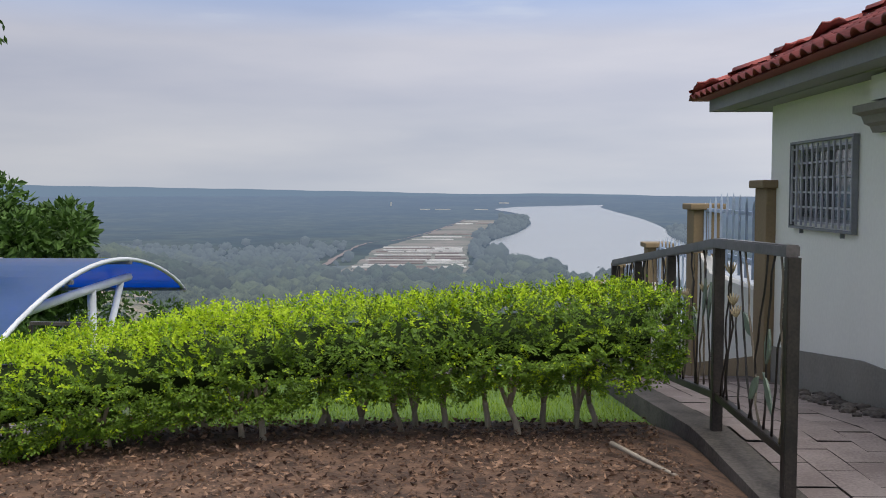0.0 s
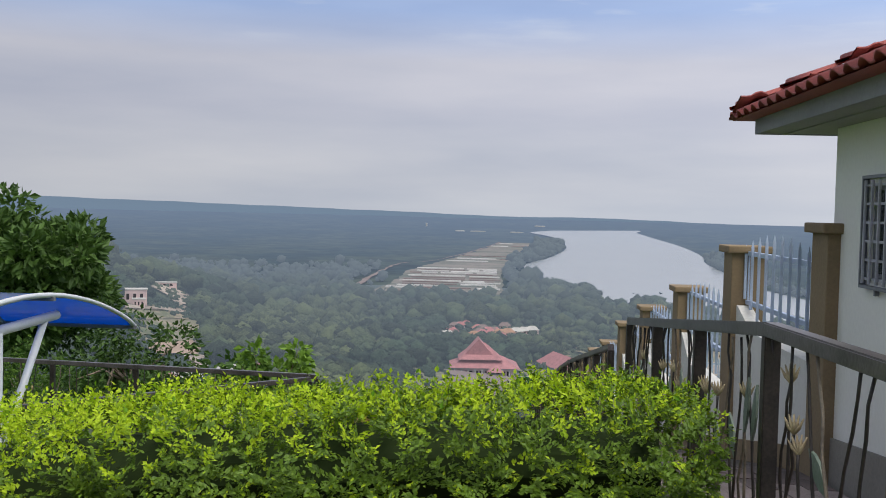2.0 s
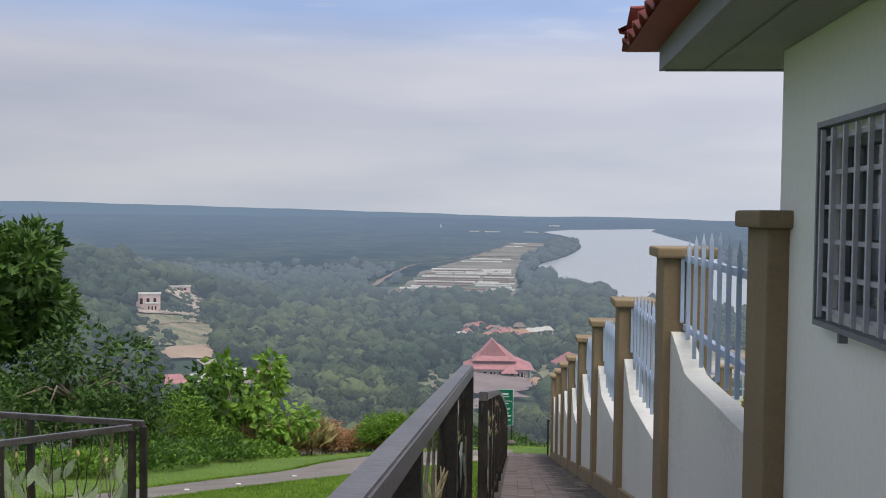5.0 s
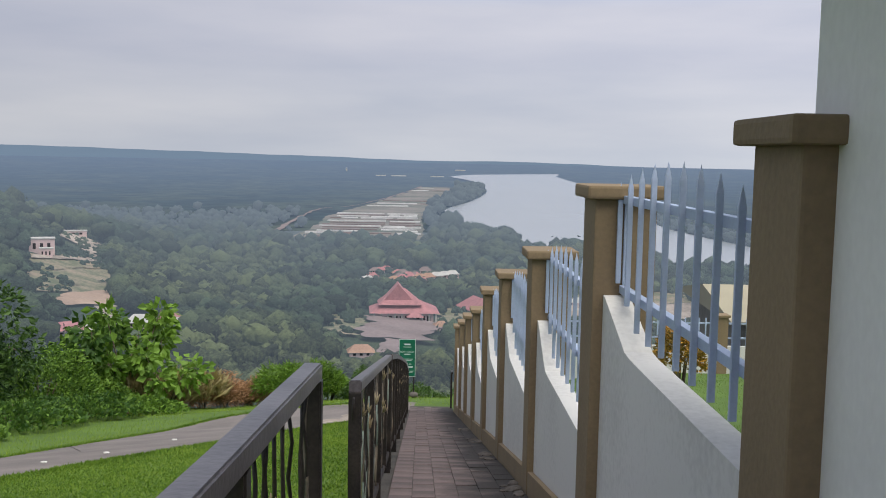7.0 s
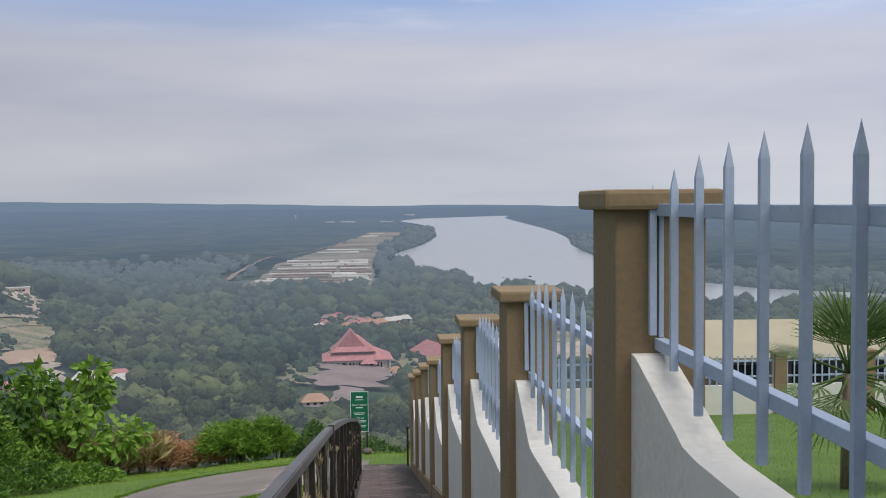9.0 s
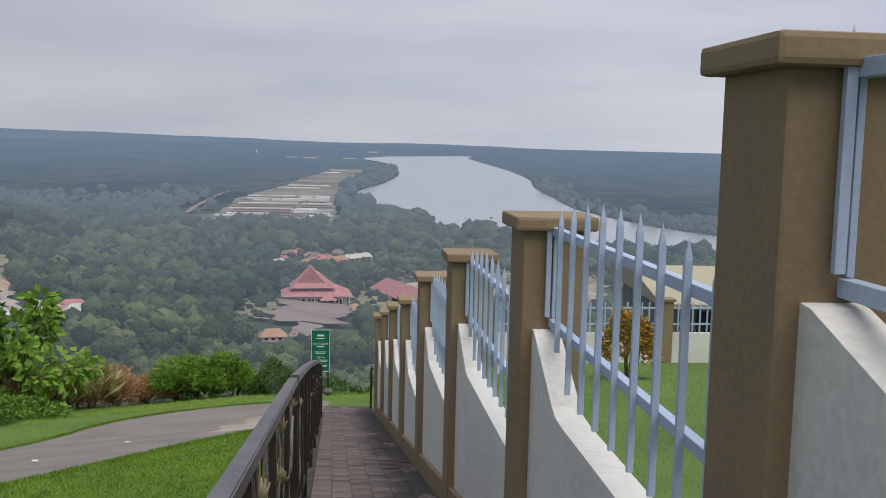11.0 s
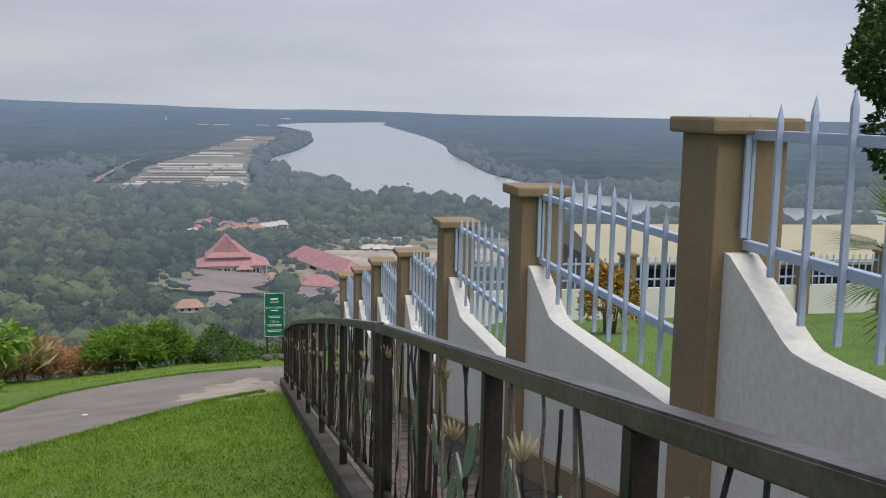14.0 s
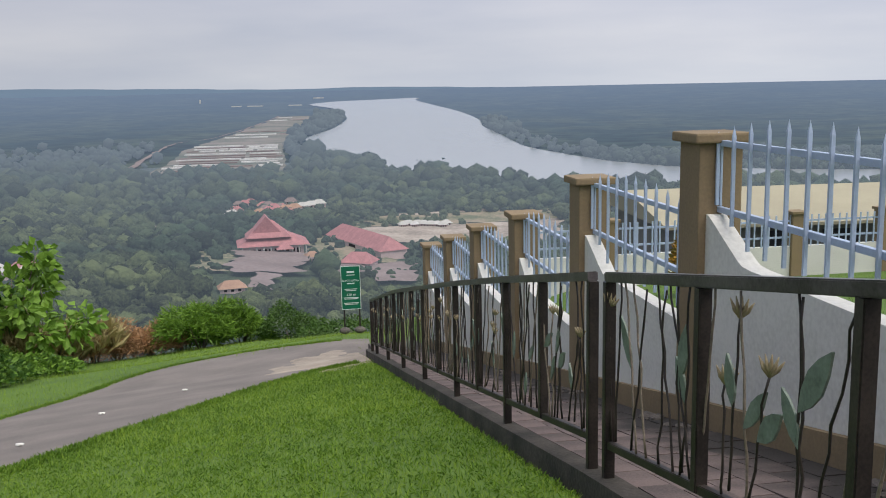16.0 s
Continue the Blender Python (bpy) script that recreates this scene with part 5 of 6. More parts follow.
part("lower_roof", hip(20.5, 14, 6.2, 12.5, 9), M_PINKROOF, bighall)
part("upper_roof", hip(13, 10, 10.5, 19.5, 3), M_PINKROOF, bighall).matrix_basis = pose(-2.5, 0, 0)
part("gable", prism([(-9.5, 11.8), (0, 22.5), (9.5, 11.8)], "y", -7, 7), M_PINKROOF, bighall).matrix_basis = pose(-3.5, 0, 0)
part("porch_roof", hip(5, 4, 4.5, 7.5, 1, 0), M_PINKROOF, bighall).matrix_basis = pose(6, -14, 0)
for k in range(10):
    part("column", box(-18 + k * 4, -17.2 + k * 4, -13.2, -12.4, -2, 6.4), M_PALEROOF, bighall)
    part("window", box(-15.6 + k * 3.2, -13.6 + k * 3.2, -11.08, -11.005, 1.2, 4.2), M_ROOM, bighall)


def patch(name, pts, material, label, category, lift=0.6):
    p = np.array(pts, float)
    n = 24
    l = np.stack([np.linspace(p[0, i], p[1, i], n) for i in (0, 1)], -1)
    r = np.stack([np.linspace(p[3, i], p[2, i], n) for i in (0, 1)], -1)
    l, r = ragged(l, 4 * abs(p[0, 1] - p[1, 1]) / 100, 3), ragged(r, 4 * abs(p[0, 1] - p[1, 1]) / 100, 5)
    wob = lambda q: q + np.stack([4 * np.sin(q[:, 1] * 0.11) + 2.5 * np.sin(q[:, 1] * 0.31 + 1), 0 * q[:, 0]], -1) * min(1, abs(p[1, 1] - p[0, 1]) / 90)
    return tagged(strip(name, wob(l), wob(r)[::1], lambda x, y: land(x, y) + lift + 0.4 * np.sin(x * 0.3) * np.sin(y * 0.2), material, 14), label, category, kind="structure")


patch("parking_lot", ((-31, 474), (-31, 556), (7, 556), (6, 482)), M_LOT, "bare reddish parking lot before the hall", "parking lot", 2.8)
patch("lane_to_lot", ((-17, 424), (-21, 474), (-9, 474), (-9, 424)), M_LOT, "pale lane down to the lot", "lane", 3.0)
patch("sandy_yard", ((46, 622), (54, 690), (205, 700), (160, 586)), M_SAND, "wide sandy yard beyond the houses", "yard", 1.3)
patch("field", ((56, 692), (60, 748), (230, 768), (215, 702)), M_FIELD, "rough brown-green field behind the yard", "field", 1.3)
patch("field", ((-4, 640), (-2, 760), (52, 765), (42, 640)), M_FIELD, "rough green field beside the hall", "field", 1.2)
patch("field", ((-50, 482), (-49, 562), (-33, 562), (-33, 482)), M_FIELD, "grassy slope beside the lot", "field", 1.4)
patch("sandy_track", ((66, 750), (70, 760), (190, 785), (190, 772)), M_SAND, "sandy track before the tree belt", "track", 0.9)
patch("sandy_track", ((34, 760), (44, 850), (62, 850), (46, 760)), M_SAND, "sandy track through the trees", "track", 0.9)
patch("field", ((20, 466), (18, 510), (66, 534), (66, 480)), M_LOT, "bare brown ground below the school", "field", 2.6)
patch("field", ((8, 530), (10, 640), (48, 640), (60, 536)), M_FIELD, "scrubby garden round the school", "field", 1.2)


def village_house(x, y, w, d, h, turn, roofing, label, name="village_house", level=False):
    ob = empty(name, pose(x, y, Vz(x, y), 0, 0, turn), label, "house", "houses of the village")
    part("wall", box(-w / 2, w / 2, -d / 2, d / 2, -1.5, h), M_PALEWALL, ob)
    part("roof", box(-w / 2 - 0.4, w / 2 + 0.4, -d / 2 - 0.4, d / 2 + 0.4, h, h + 0.7) if level else hip(w / 2 + 1, d / 2 + 1, h - 0.2, h + min(w, d) * 0.42, max(w, d) / 2 - min(w, d) * 0.35), roofing, ob)
    for k in range(3):
        part("window", box(-w / 2 + w * (0.15 + 0.28 * k), -w / 2 + w * (0.27 + 0.28 * k), -d / 2 - 0.08, -d / 2 - 0.005, h * 0.35, h * 0.75), M_ROOM, ob)
    return ob


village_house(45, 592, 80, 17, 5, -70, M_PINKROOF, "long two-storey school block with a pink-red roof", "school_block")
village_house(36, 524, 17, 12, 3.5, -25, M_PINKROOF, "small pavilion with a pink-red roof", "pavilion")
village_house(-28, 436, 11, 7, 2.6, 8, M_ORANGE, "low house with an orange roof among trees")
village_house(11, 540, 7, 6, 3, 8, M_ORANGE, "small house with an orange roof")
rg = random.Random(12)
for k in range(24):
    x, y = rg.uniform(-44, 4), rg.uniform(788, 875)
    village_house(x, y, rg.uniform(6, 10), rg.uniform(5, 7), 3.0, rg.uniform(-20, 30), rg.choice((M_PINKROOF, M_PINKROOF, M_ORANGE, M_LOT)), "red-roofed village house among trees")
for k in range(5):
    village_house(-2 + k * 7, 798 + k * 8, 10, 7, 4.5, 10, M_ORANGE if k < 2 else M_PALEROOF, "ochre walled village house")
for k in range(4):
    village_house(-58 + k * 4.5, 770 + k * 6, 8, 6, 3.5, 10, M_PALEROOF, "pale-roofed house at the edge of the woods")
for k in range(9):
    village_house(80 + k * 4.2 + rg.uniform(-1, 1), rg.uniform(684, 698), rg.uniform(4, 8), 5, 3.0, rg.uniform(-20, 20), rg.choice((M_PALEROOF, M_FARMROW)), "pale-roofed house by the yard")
patch("clearing", ((-104, 712), (-106, 742), (-88, 742), (-86, 716)), M_SAND, "small pale clearing in the woods", "clearing", 0.8)
patch("clearing", ((-84, 690), (-86, 735), (-70, 730), (-70, 690)), M_FIELD, "small green clearing in the woods", "clearing", 0.8)
for k, (x, y) in enumerate(((-138, 470), (-128, 486), (-122, 474), (-157, 424), (-149, 436))):
    village_house(x, y, 13, 8, 3.5, 5 + 9 * k, M_PINKROOF if k % 2 else M_PALEROOF, "roadside house below the cleared hill")

# cleared terraces on the next hill
patch("cleared_slope", ((-204, 500), (-251, 625), (-240, 755), (-176, 575)), M_FIELD, "cleared hillside with thin scrub", "hillside", 1.0)
patch("bare_terrace", ((-182, 484), (-194, 514), (-186, 574), (-168, 522)), M_EARTH, "bare orange earth terrace", "terrace", 1.8)
patch("bare_terrace", ((-296, 752), (-308, 812), (-266, 806), (-254, 742)), M_SAND, "pale bare terrace at the hill top", "terrace", 1.8)
patch("bare_terrace", ((-246, 606), (-250, 626), (-234, 704), (-229, 690)), M_SAND, "pale earth step across the slope", "terrace", 1.9)
patch("hill_lane", ((-152, 446), (-172, 520), (-166, 522), (-144, 446)), M_SAND, "pale lane up the cleared hill", "lane", 1.6)
patch("hill_lane", ((-244, 700), (-262, 764), (-254, 764), (-236, 700)), M_SAND, "pale lane round the hill top", "lane", 1.9)
village_house(-254, 645, 16, 11, 10, 21, M_PALEROOF, "pale block on the cleared hillside", "hillside_block", True)
village_house(-247, 634, 8, 7, 6, 21, M_PALEROOF, "lower pale wing of the hillside block", "hillside_block", True)
village_house(-640, 1690, 58, 14, 5, 20, M_PALEROOF, "long pale shed out on the plain", "plain_shed", True)
village_house(-290, 806, 20, 8, 4, 20, M_PALEROOF, "low pale house on the hill top", "hilltop_house", True)


# ---- farm rows by the river ----
def far_box(name, x0, x1, y0, y1, z0, z1, material, parent=None, skew=0.0):
    bm = bmesh.new()
    vs = []
    for z in (z0, z1):
        for y in (y0, y1):
            for x in (x0, x1):
                xx, yy, zz = flung(np.array(x + skew * (y - y0)), np.array(float(y)), np.array(float(z)))
                vs.append(bm.verts.new((float(xx), float(yy), float(zz))))
    for q in ((0, 2, 3, 1), (4, 5, 7, 6), (0, 1, 5, 4), (2, 6, 7, 3), (0, 4, 6, 2), (1, 3, 7, 5)):
        bm.faces.new([vs[i] for i in q])
    return part(name, bm, material, parent)


FL, FR = ((1210, -164), (1392, -158), (1654, -165), (1972, -130), (2416, -86), (2982, -36), (3400, -6)), ((1225, 2), (1582, -1), (2236, 18), (3317, 108), (3400, 112))
farm_l = lambda y: float(np.interp(y, [a for a, _ in FL], [b for _, b in FL]))
farm_r = lambda y: float(np.interp(y, [a for a, _ in FR], [b for _, b in FR]))
ys = np.linspace(1212, 3350, 60)
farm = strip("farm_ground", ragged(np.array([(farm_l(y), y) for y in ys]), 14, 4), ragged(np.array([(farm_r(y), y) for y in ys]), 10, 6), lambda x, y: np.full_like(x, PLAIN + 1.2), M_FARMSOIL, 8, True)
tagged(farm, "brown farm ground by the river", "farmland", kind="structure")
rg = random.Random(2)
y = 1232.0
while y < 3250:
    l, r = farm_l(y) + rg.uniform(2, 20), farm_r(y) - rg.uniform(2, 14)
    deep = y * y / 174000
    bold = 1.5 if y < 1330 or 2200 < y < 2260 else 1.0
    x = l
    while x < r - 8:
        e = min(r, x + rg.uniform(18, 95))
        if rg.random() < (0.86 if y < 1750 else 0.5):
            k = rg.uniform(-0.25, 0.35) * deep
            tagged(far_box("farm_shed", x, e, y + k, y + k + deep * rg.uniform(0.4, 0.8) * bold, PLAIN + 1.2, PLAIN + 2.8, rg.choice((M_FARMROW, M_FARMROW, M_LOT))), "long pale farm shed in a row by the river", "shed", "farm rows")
        x = e + rg.uniform(1, 9)
    y += deep * rg.uniform(2.0, 3.8) * (1 if y < 1750 else 1.5)
strip("farm_track", ragged(course(((-202, 1290), (-208, 1600), (-200, 1880), (-150, 2000), (-92, 2416), (-42, 2982), (-10, 3400))), 6, 8), ragged(course(((-194, 1290), (-201, 1600), (-195, 1880), (-146, 2000), (-87, 2416), (-36, 2982), (-3, 3400))), 6, 9), lambda x, y: np.full_like(x, PLAIN + 1.8), M_LOT, 3, True)
tagged(bpy.data.objects["farm_track"], "pale track along the farm rows", "track", kind="structure")

tagged(far_box("white_tower", -514, -504, 6480, 6490, PLAIN, PLAIN + 24, M_PALEROOF), "tiny white tower far out on the plain", "tower")
for a_, b_ in ((-250, -200), (-170, -90), (40, 110)):
    tagged(far_box("far_works", a_, b_, 5150, 5190, PLAIN, PLAIN + 4, M_PALEROOF), "low pale works at the river bend", "works", "far works")
tagged(far_box("far_works", 250, 330, 7600, 7650, PLAIN, PLAIN + 9, M_PALEROOF), "low pale works at the river bend", "works", "far works")

# ---- woods ----
def ico(sub):
    bm = bmesh.new()
    bmesh.ops.create_icosphere(bm, subdivisions=sub, radius=1.0)
    v = np.array([a.co for a in bm.verts])
    f = np.array([[a.index for a in b.verts] for b in bm.faces])
    bm.free()
    return v, f


RIVER_L, RIVER_R = course(BANK_L), course(BANK_R)


def in_water(x, y):
    l = np.interp(y, np.sort(RIVER_L[:, 1]), RIVER_L[np.argsort(RIVER_L[:, 1]), 0])
    r = np.interp(y, np.sort(RIVER_R[:, 1]), RIVER_R[np.argsort(RIVER_R[:, 1]), 0])
    return (x > l - 4) & (x < r + 4) & (y > 700)


CLEAR = ((-52, 34, 738, 885), (-40, 14, 445, 600), (-24, -2, 420, 470), (-40, -16, 408, 450), (12, 80, 520, 645), (40, 200, 586, 752), (18, 70, 446, 535),
         (-52, -32, 480, 562), (62, 140, 735, 772), (-172, -112, 400, 500), (-106, -68, 676, 745))
SLOPE_Y, SLOPE_L, SLOPE_R = (470, 506, 619, 700, 820), (-196, -208, -256, -262, -312), (-146, -162, -196, -232, -262)


def open_land(x, y):
    k = in_water(x, y)
    for a, b, c, d in CLEAR:
        k |= (x > a) & (x < b) & (y > c) & (y < d)
    k |= (x > np.interp(y, SLOPE_Y, SLOPE_L)) & (x < np.interp(y, SLOPE_Y, SLOPE_R)) & (y > 470) & (y < 822)
    k |= (x > np.interp(y, (1250, 1600, 1900, 3400), (-172, -172, -155, -40))) & (x < np.interp(y, (1250, 1600, 2236, 3317), (8, 6, 24, 116))) & (y > 1135) & (y < 3400)
    k |= (np.abs(x + 202) < 13) & (y > 1225) & (y < 1890)
    return k


def woods(name, n, r0, r1, az0, az1, size, lobes, sub, seed, label, keep=None, material=None):
    rng = np.random.default_rng(seed)
    r = np.sqrt(rng.uniform(r0 ** 2, r1 ** 2, n))
    a = np.radians(rng.uniform(az0, az1, n))
    x, y = r * np.sin(a), r * np.cos(a)
    ok = ~open_land(x, y)
    if keep is not None:
        ok &= keep(x, y, rng)
    x, y = x[ok], y[ok]
    m = len(x)
    stand = np.array([noise.noise(Vector((c * 0.013, d * 0.013, 7))) for c, d in zip(x, y)])
    s = size * np.exp(rng.normal(-0.1, 0.38, m) + 0.7 * stand).clip(0.4, 2.0)
    z = land(x, y) + s * 0.75
    v, f = ico(1)
    nv = len(v)
    off = rng.normal(0, 1, (m, lobes, 3))
    off /= np.linalg.norm(off, axis=2, keepdims=True)
    off[..., 2] = np.abs(off[..., 2]) * 0.7 - 0.1
    off[:, 0] = (0, 0, 0.25)
    size_l = s[:, None] * rng.uniform(0.34, 0.62, (m, lobes))
    size_l[:, 0] = s * 0.82
    centre = np.stack([x, y, z], -1)[:, None] + off * (s * 0.72)[:, None, None]
    axes = size_l[..., None] * rng.uniform(0.85, 1.2, (m, lobes, 3)) * (1, 1, 0.92)
    core = (v[None, None] * (1 + rng.uniform(-0.26, 0.26, (m, lobes, nv, 1))) * axes[:, :, None] + centre[:, :, None]).reshape(-1, 3)
    cf = (f[None] + (np.arange(m * lobes) * nv)[:, None, None]).reshape(-1, 3)
    own = rng.normal(0, 0.42, m).clip(-1, 1) * 0.55
    d = rng.normal(0, 1, (m, sub, 3))
    d[..., 2] = np.abs(d[..., 2]) - 0.3
    d /= np.linalg.norm(d, axis=2, keepdims=True)
    pick = rng.integers(0, lobes, (m, sub))
    rows_i = np.arange(m)[:, None]
    q = centre[rows_i, pick] + d * axes[rows_i, pick] * rng.uniform(0.9, 1.22, (m, sub, 1))
    u = np.cross(d, rng.normal(0, 1, (m, sub, 3)))
    u /= np.linalg.norm(u, axis=2, keepdims=True)
    w = np.cross(d, u) + d * rng.uniform(-0.5, 0.5, (m, sub, 1))
    e = s[:, None, None] * rng.uniform(0.09, 0.22, (m, sub, 1))
    tri = np.stack([q + u * e, q - u * e * 0.6 + w * e * 0.8, q - u * e * 0.5 - w * e * 0.9], 2).reshape(-1, 3)
    tf = np.arange(len(tri)).reshape(-1, 3) + len(core)
    pts = np.concatenate([core, tri])
    pts = np.stack(flung(pts[:, 0], pts[:, 1], pts[:, 2]), -1)
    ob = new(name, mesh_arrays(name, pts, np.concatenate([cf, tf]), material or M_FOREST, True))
    hue = np.concatenate([np.repeat(own, lobes * nv), np.repeat(own, sub * 3)])
    ob.data.attributes.new("tint", "FLOAT", "POINT").data.foreach_set("value", hue.astype(np.float32))
    return tagged(ob, label, "woods", kind="stuff")


below = lambda x, y, g: (y > brow(x) + 10) & (land(x, y) + 10 < -0.21 * np.hypot(x, y)) & (np.hypot(x, y) > 95)
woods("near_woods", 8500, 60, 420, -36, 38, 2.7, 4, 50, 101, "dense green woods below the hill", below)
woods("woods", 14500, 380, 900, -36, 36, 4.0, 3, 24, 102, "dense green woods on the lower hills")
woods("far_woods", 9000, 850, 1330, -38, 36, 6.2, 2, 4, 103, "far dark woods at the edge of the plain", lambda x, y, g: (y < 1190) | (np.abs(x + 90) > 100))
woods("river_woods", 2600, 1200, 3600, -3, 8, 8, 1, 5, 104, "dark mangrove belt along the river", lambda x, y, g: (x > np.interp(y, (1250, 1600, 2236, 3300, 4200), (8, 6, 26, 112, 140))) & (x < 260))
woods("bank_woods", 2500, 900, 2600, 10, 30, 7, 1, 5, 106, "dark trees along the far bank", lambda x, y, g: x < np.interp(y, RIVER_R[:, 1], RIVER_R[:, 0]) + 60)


def scrub():
    rng = np.random.default_rng(55)
    n = 420
    y = rng.uniform(515, 810, n)
    x = rng.uniform(np.interp(y, SLOPE_Y, SLOPE_L), np.interp(y, SLOPE_Y, SLOPE_R))
    k = np.array([noise.noise(Vector((a * 0.03, b * 0.02, 1))) for a, b in zip(x, y)]) > -0.05
    x, y = x[k], y[k]
    v, f = ico(2)
    s = rng.uniform(0.8, 2.6, len(x))
    p = v[None] * (1 + rng.uniform(-0.3, 0.3, (len(x), len(v), 1))) * s[:, None, None] + np.stack([x, y, land(x, y) + s * 0.7], -1)[:, None]
    return tagged(new("hill_scrub", mesh_arrays("hill_scrub", p.reshape(-1, 3), (f[None] + (np.arange(len(x)) * len(v))[:, None, None]).reshape(-1, 3), M_FOREST)), "thin scrub and small trees on the cleared slope", "scrub", kind="stuff")


scrub()
woods("edge_woods", 2600, 1320, 1900, -42, -7, 6.0, 1, 5, 108, "thinning dark woods on the plain", lambda x, y, g: g.random(len(x)) < smooth(1950, 1350, np.hypot(x, y)))


def village_trees():
    rng = np.random.default_rng(107)
    n = 800
    x, y = rng.uniform(-60, 130, n), rng.uniform(480, 900, n)
    lot = (x > -36) & (x < 11) & (y > 470) & (y < 592)
    school = (np.hypot(x - 42, y - 605) < 14) | (np.hypot(x - 48, y - 580) < 14) | (np.hypot(x - 54, y - 560) < 10) | (np.hypot(x - 36, y - 522) < 14) | ((x > 46) & (y > 615) & (y < 690))
    return x[~(lot | school)], y[~(lot | school)]


vx, vy = village_trees()
rng_v = np.random.default_rng(8)
core_v, core_f = ico(2)
vs_ = rng_v.uniform(1.3, 3.6, len(vx))
vp = core_v[None] * (1 + rng_v.uniform(-0.25, 0.25, (len(vx), len(core_v), 1))) * vs_[:, None, None] + np.stack([vx, vy, land(vx, vy) + vs_ * 0.8], -1)[:, None]
tagged(new("village_trees", mesh_arrays("village_trees", vp.reshape(-1, 3), (core_f[None] + (np.arange(len(vx)) * len(core_v))[:, None, None]).reshape(-1, 3), M_FOREST)), "small garden trees between the village houses", "trees", kind="stuff")

# low rise along the horizon, its blue haze put in as glow
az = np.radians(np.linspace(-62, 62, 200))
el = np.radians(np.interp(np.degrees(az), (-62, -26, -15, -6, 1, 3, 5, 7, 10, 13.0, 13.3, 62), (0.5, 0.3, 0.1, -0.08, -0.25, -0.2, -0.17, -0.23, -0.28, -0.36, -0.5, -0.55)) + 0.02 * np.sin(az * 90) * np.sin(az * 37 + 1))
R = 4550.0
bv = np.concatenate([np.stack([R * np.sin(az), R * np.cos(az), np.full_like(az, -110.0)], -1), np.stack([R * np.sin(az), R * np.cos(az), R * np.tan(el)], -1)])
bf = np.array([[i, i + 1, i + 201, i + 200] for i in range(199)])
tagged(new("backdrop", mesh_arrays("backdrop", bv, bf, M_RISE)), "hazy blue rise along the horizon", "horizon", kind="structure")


# ---- grass ----
def grass(name, n, x0, x1, y0, y1, size, seed, label, keep):
    rng = np.random.default_rng(seed)
    x, y = rng.uniform(x0, x1, n), y0 + (y1 - y0) * rng.random(n) ** 1.3
    ok = keep(x, y)
    x, y = x[ok], y[ok]
    m = len(x)
    h = rng.uniform(0.5, 1.3, m) * size
    b = rng.uniform(0, 2 * np.pi, m)
    lean = rng.uniform(0.2, 1.3, m)
    p = np.stack([x, y, land(x, y) - 0.01], -1)
    side = np.stack([np.cos(b), np.sin(b), np.zeros(m)], -1) * 0.003 * (size / 0.05)
    tip = p + np.stack([-np.sin(b) * lean * h, np.cos(b) * lean * h, h], -1)
    v = np.stack([p - side, p + side, tip], 1).reshape(-1, 3)
    f = np.arange(m * 3).reshape(-1, 3)
    return tagged(new(name, mesh_arrays(name, v, f, M_GRASSBLADE)), label, "grass", kind="stuff")


def off_road(x, y):
    nx = np.interp(y, [p[1] for p in ROAD_N], [p[0] for p in ROAD_N])
    fx = np.interp(y, [p[1] for p in ROAD_F], [p[0] for p in ROAD_F])
    edge = 0.08 * np.sin(x * 9 + y * 4)
    return ~((x < nx + edge) & (x > fx - edge) & (y < 24.5)) & ((x < np.where(y < -0.9, -1.5, -1.285)) | (x > 0.42) | (y > 22.5))


grass("lawn_grass", 210000, -8, -1.285, -2.5, 17.5, 0.05, 201, "short bright green lawn beside the railing", off_road)
grass("verge_grass", 50000, -14, 0.4, 9, 39, 0.09, 202, "rough green verge beyond the lane", off_road)
grass("yard_grass", 50000, 0.42, 14, -2, 23, 0.06, 203, "mown green lawn beyond the fence", off_road)
grass("bed_grass", 12000, -8, -1.48, -6.0, -2.6, 0.07, 204, "green grass behind the hedge", off_road)
grass("edge_grass", 6000, -6, -1.7, -10.5, -8.0, 0.06, 205, "thin grass before the mulch bed", lambda x, y: y < np.interp(x, (-9, -5, -1.5), (-10.2, -8.5, -7.75)) - 0.0)


def tufts(name, n, x, y, size, seed, label):
    """Broad low blades in clumps."""
    rng = np.random.default_rng(seed)
    k = rng.integers(0, len(x), n)
    px, py = x[k] + rng.normal(0, 0.05, n), y[k] + rng.normal(0, 0.05, n)
    ok = off_road(px, py)
    px, py = px[ok], py[ok]
    m = len(px)
    ob = leaves(name, np.stack([px, py, land(px, py) + rng.uniform(0.0, 0.03, m)], -1), np.stack([rng.normal(0, 0.8, m), rng.normal(0, 0.8, m), rng.uniform(0.3, 1.1, m)], -1), rng.uniform(0.6, 1.3, m) * size, M_TUFT, None, 0.3, seed)
    return tagged(ob, label, "grass", kind="stuff")


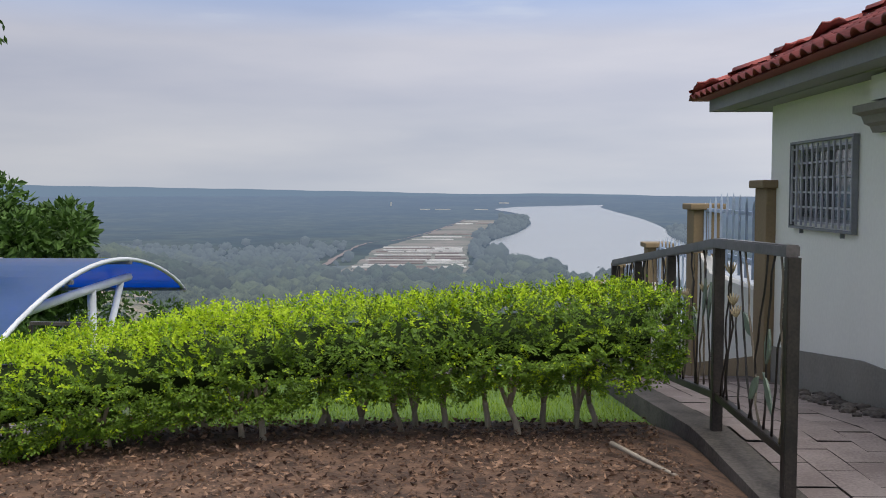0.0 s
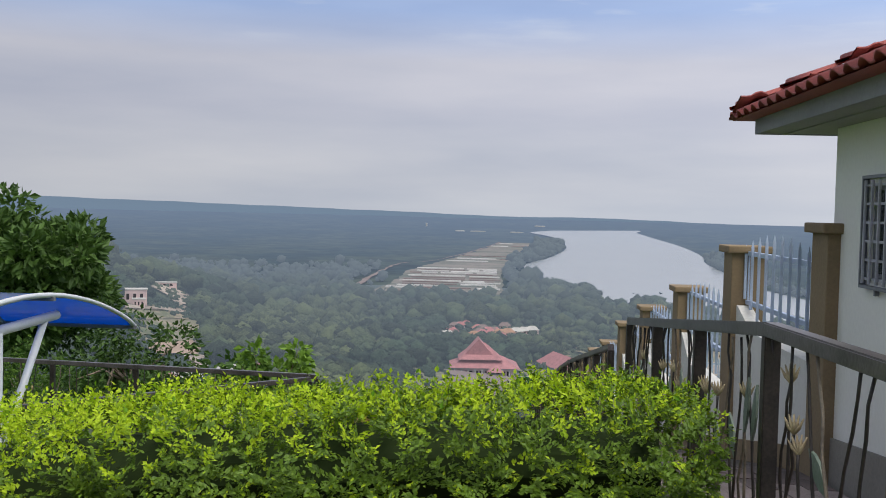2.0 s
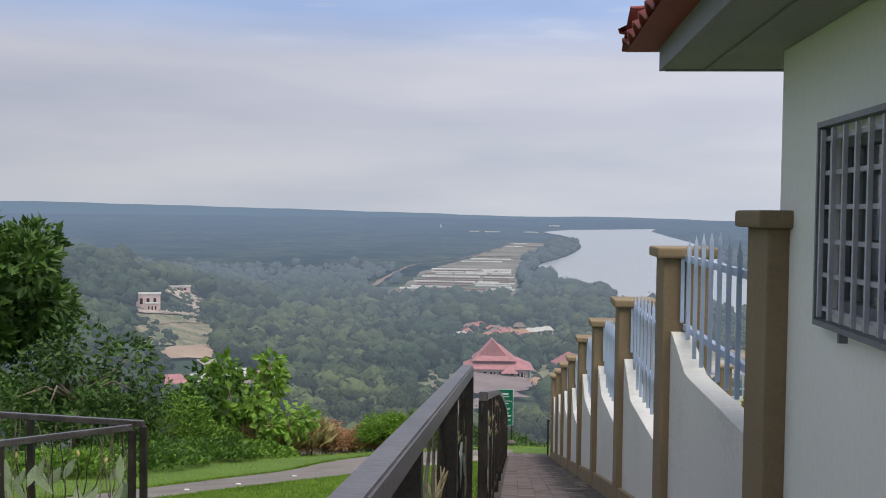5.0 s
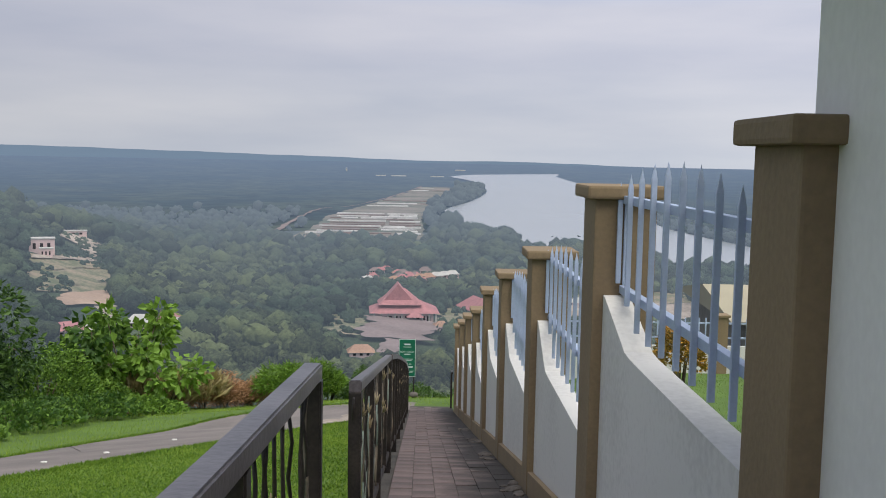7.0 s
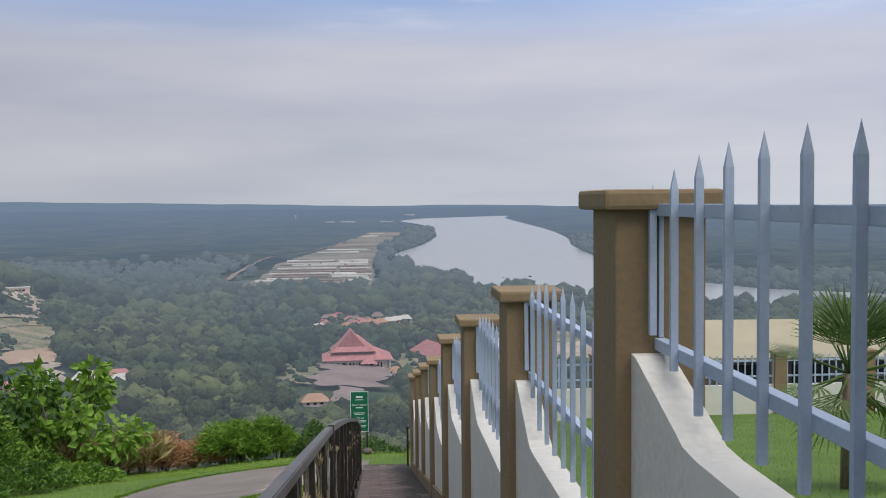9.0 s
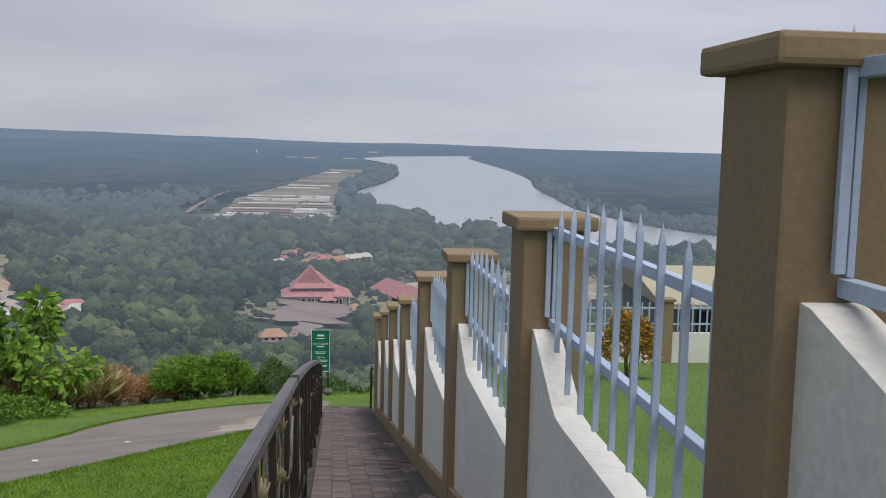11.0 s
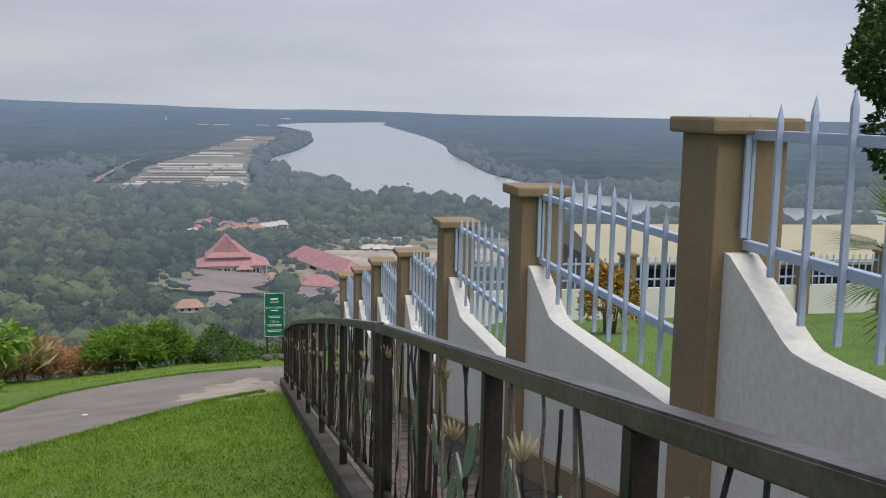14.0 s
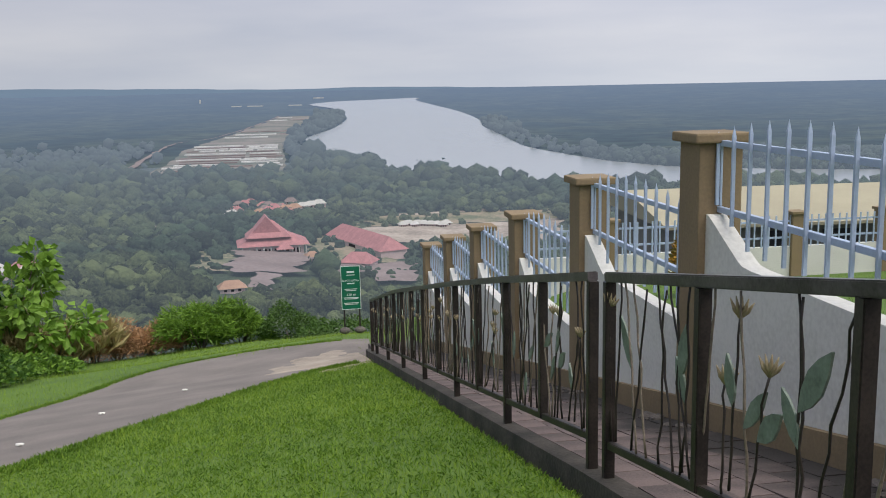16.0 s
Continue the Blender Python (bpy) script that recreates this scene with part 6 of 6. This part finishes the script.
M_TUFT = leafy("broad_grass", (0.21, 0.335, 0.03), (0.08, 0.165, 0.016), 0.3, 0.5)
t_rng = np.random.default_rng(301)
t_x, t_y = t_rng.uniform(-7.5, -1.3, 24000), -2.5 + 19 * t_rng.random(24000) ** 1.5
tufts("lawn_tufts", 100000, t_x, t_y, 0.042, 302, "clumps of broad green grass in the lawn")
edge_line = np.concatenate([course(ROAD_N, 60), course(ROAD_F, 40)])
fringe = edge_line[t_rng.integers(0, len(edge_line), 26000)] + t_rng.normal(0, 0.07, (26000, 2))
fringe = fringe[(fringe[:, 0] < -1.7) & (fringe[:, 1] < 24.6)]
tagged(leaves("road_fringe", np.stack([fringe[:, 0], fringe[:, 1], land(fringe[:, 0], fringe[:, 1]) + 0.005], -1), np.stack([t_rng.normal(0, 0.8, len(fringe)), t_rng.normal(0, 0.8, len(fringe)), t_rng.uniform(0.3, 1.1, len(fringe))], -1), t_rng.uniform(0.05, 0.1, len(fringe)), M_TUFT, None, 0.22, 303), "grass creeping over the lane's broken edge", "grass", kind="stuff")
# worn earth where the walk meets the lane
M_DIRT = mat("pale_trodden_earth", (0.42, 0.35, 0.285), (0.24, 0.2, 0.165), 0.95, 1.5, 40, 0.6)
wy = np.linspace(16.2, 22.0, 60)


def earth(x, y):
    """A low uneven spread of soil whose rim sinks into the paving."""
    rough = np.array([noise.noise(Vector((a * 1.1, b * 1.1, 3))) + 0.5 * noise.noise(Vector((a * 3.5, b * 3.5, 5))) for a, b in zip(x, y)])
    return land(x, y) + 0.02 + 0.05 * np.clip(0.8 - ((x + 2.3) / 1.25) ** 2 - ((y - 19.1) / 2.4) ** 2 + 0.8 * rough, -1, 0.5)


dirt = strip("bare_earth", np.stack([np.full(60, -4.0), wy], -1), np.stack([np.full(60, -1.32), wy], -1), earth, M_DIRT, 40)
tagged(dirt, "pale trodden earth where walk and lane meet", "soil", kind="structure")
# scraps on the lane
rg = random.Random(6)
for k in range(4):
    x, y = -7.2 + k * 0.75 + rg.uniform(-0.3, 0.3), 9.5 + k * 2.3 + rg.uniform(-0.8, 0.8)
    bm = bmesh.new()
    bmesh.ops.create_icosphere(bm, subdivisions=1, radius=0.05, matrix=Matrix.Translation((x, y, float(land(x, y)) + 0.05)) @ Matrix.Diagonal((1.3, 0.8, 0.4, 1)))
    tagged(part("litter_scrap", bm, M_WALL), "small pale scrap lying on the lane", "litter", "scraps on the lane")
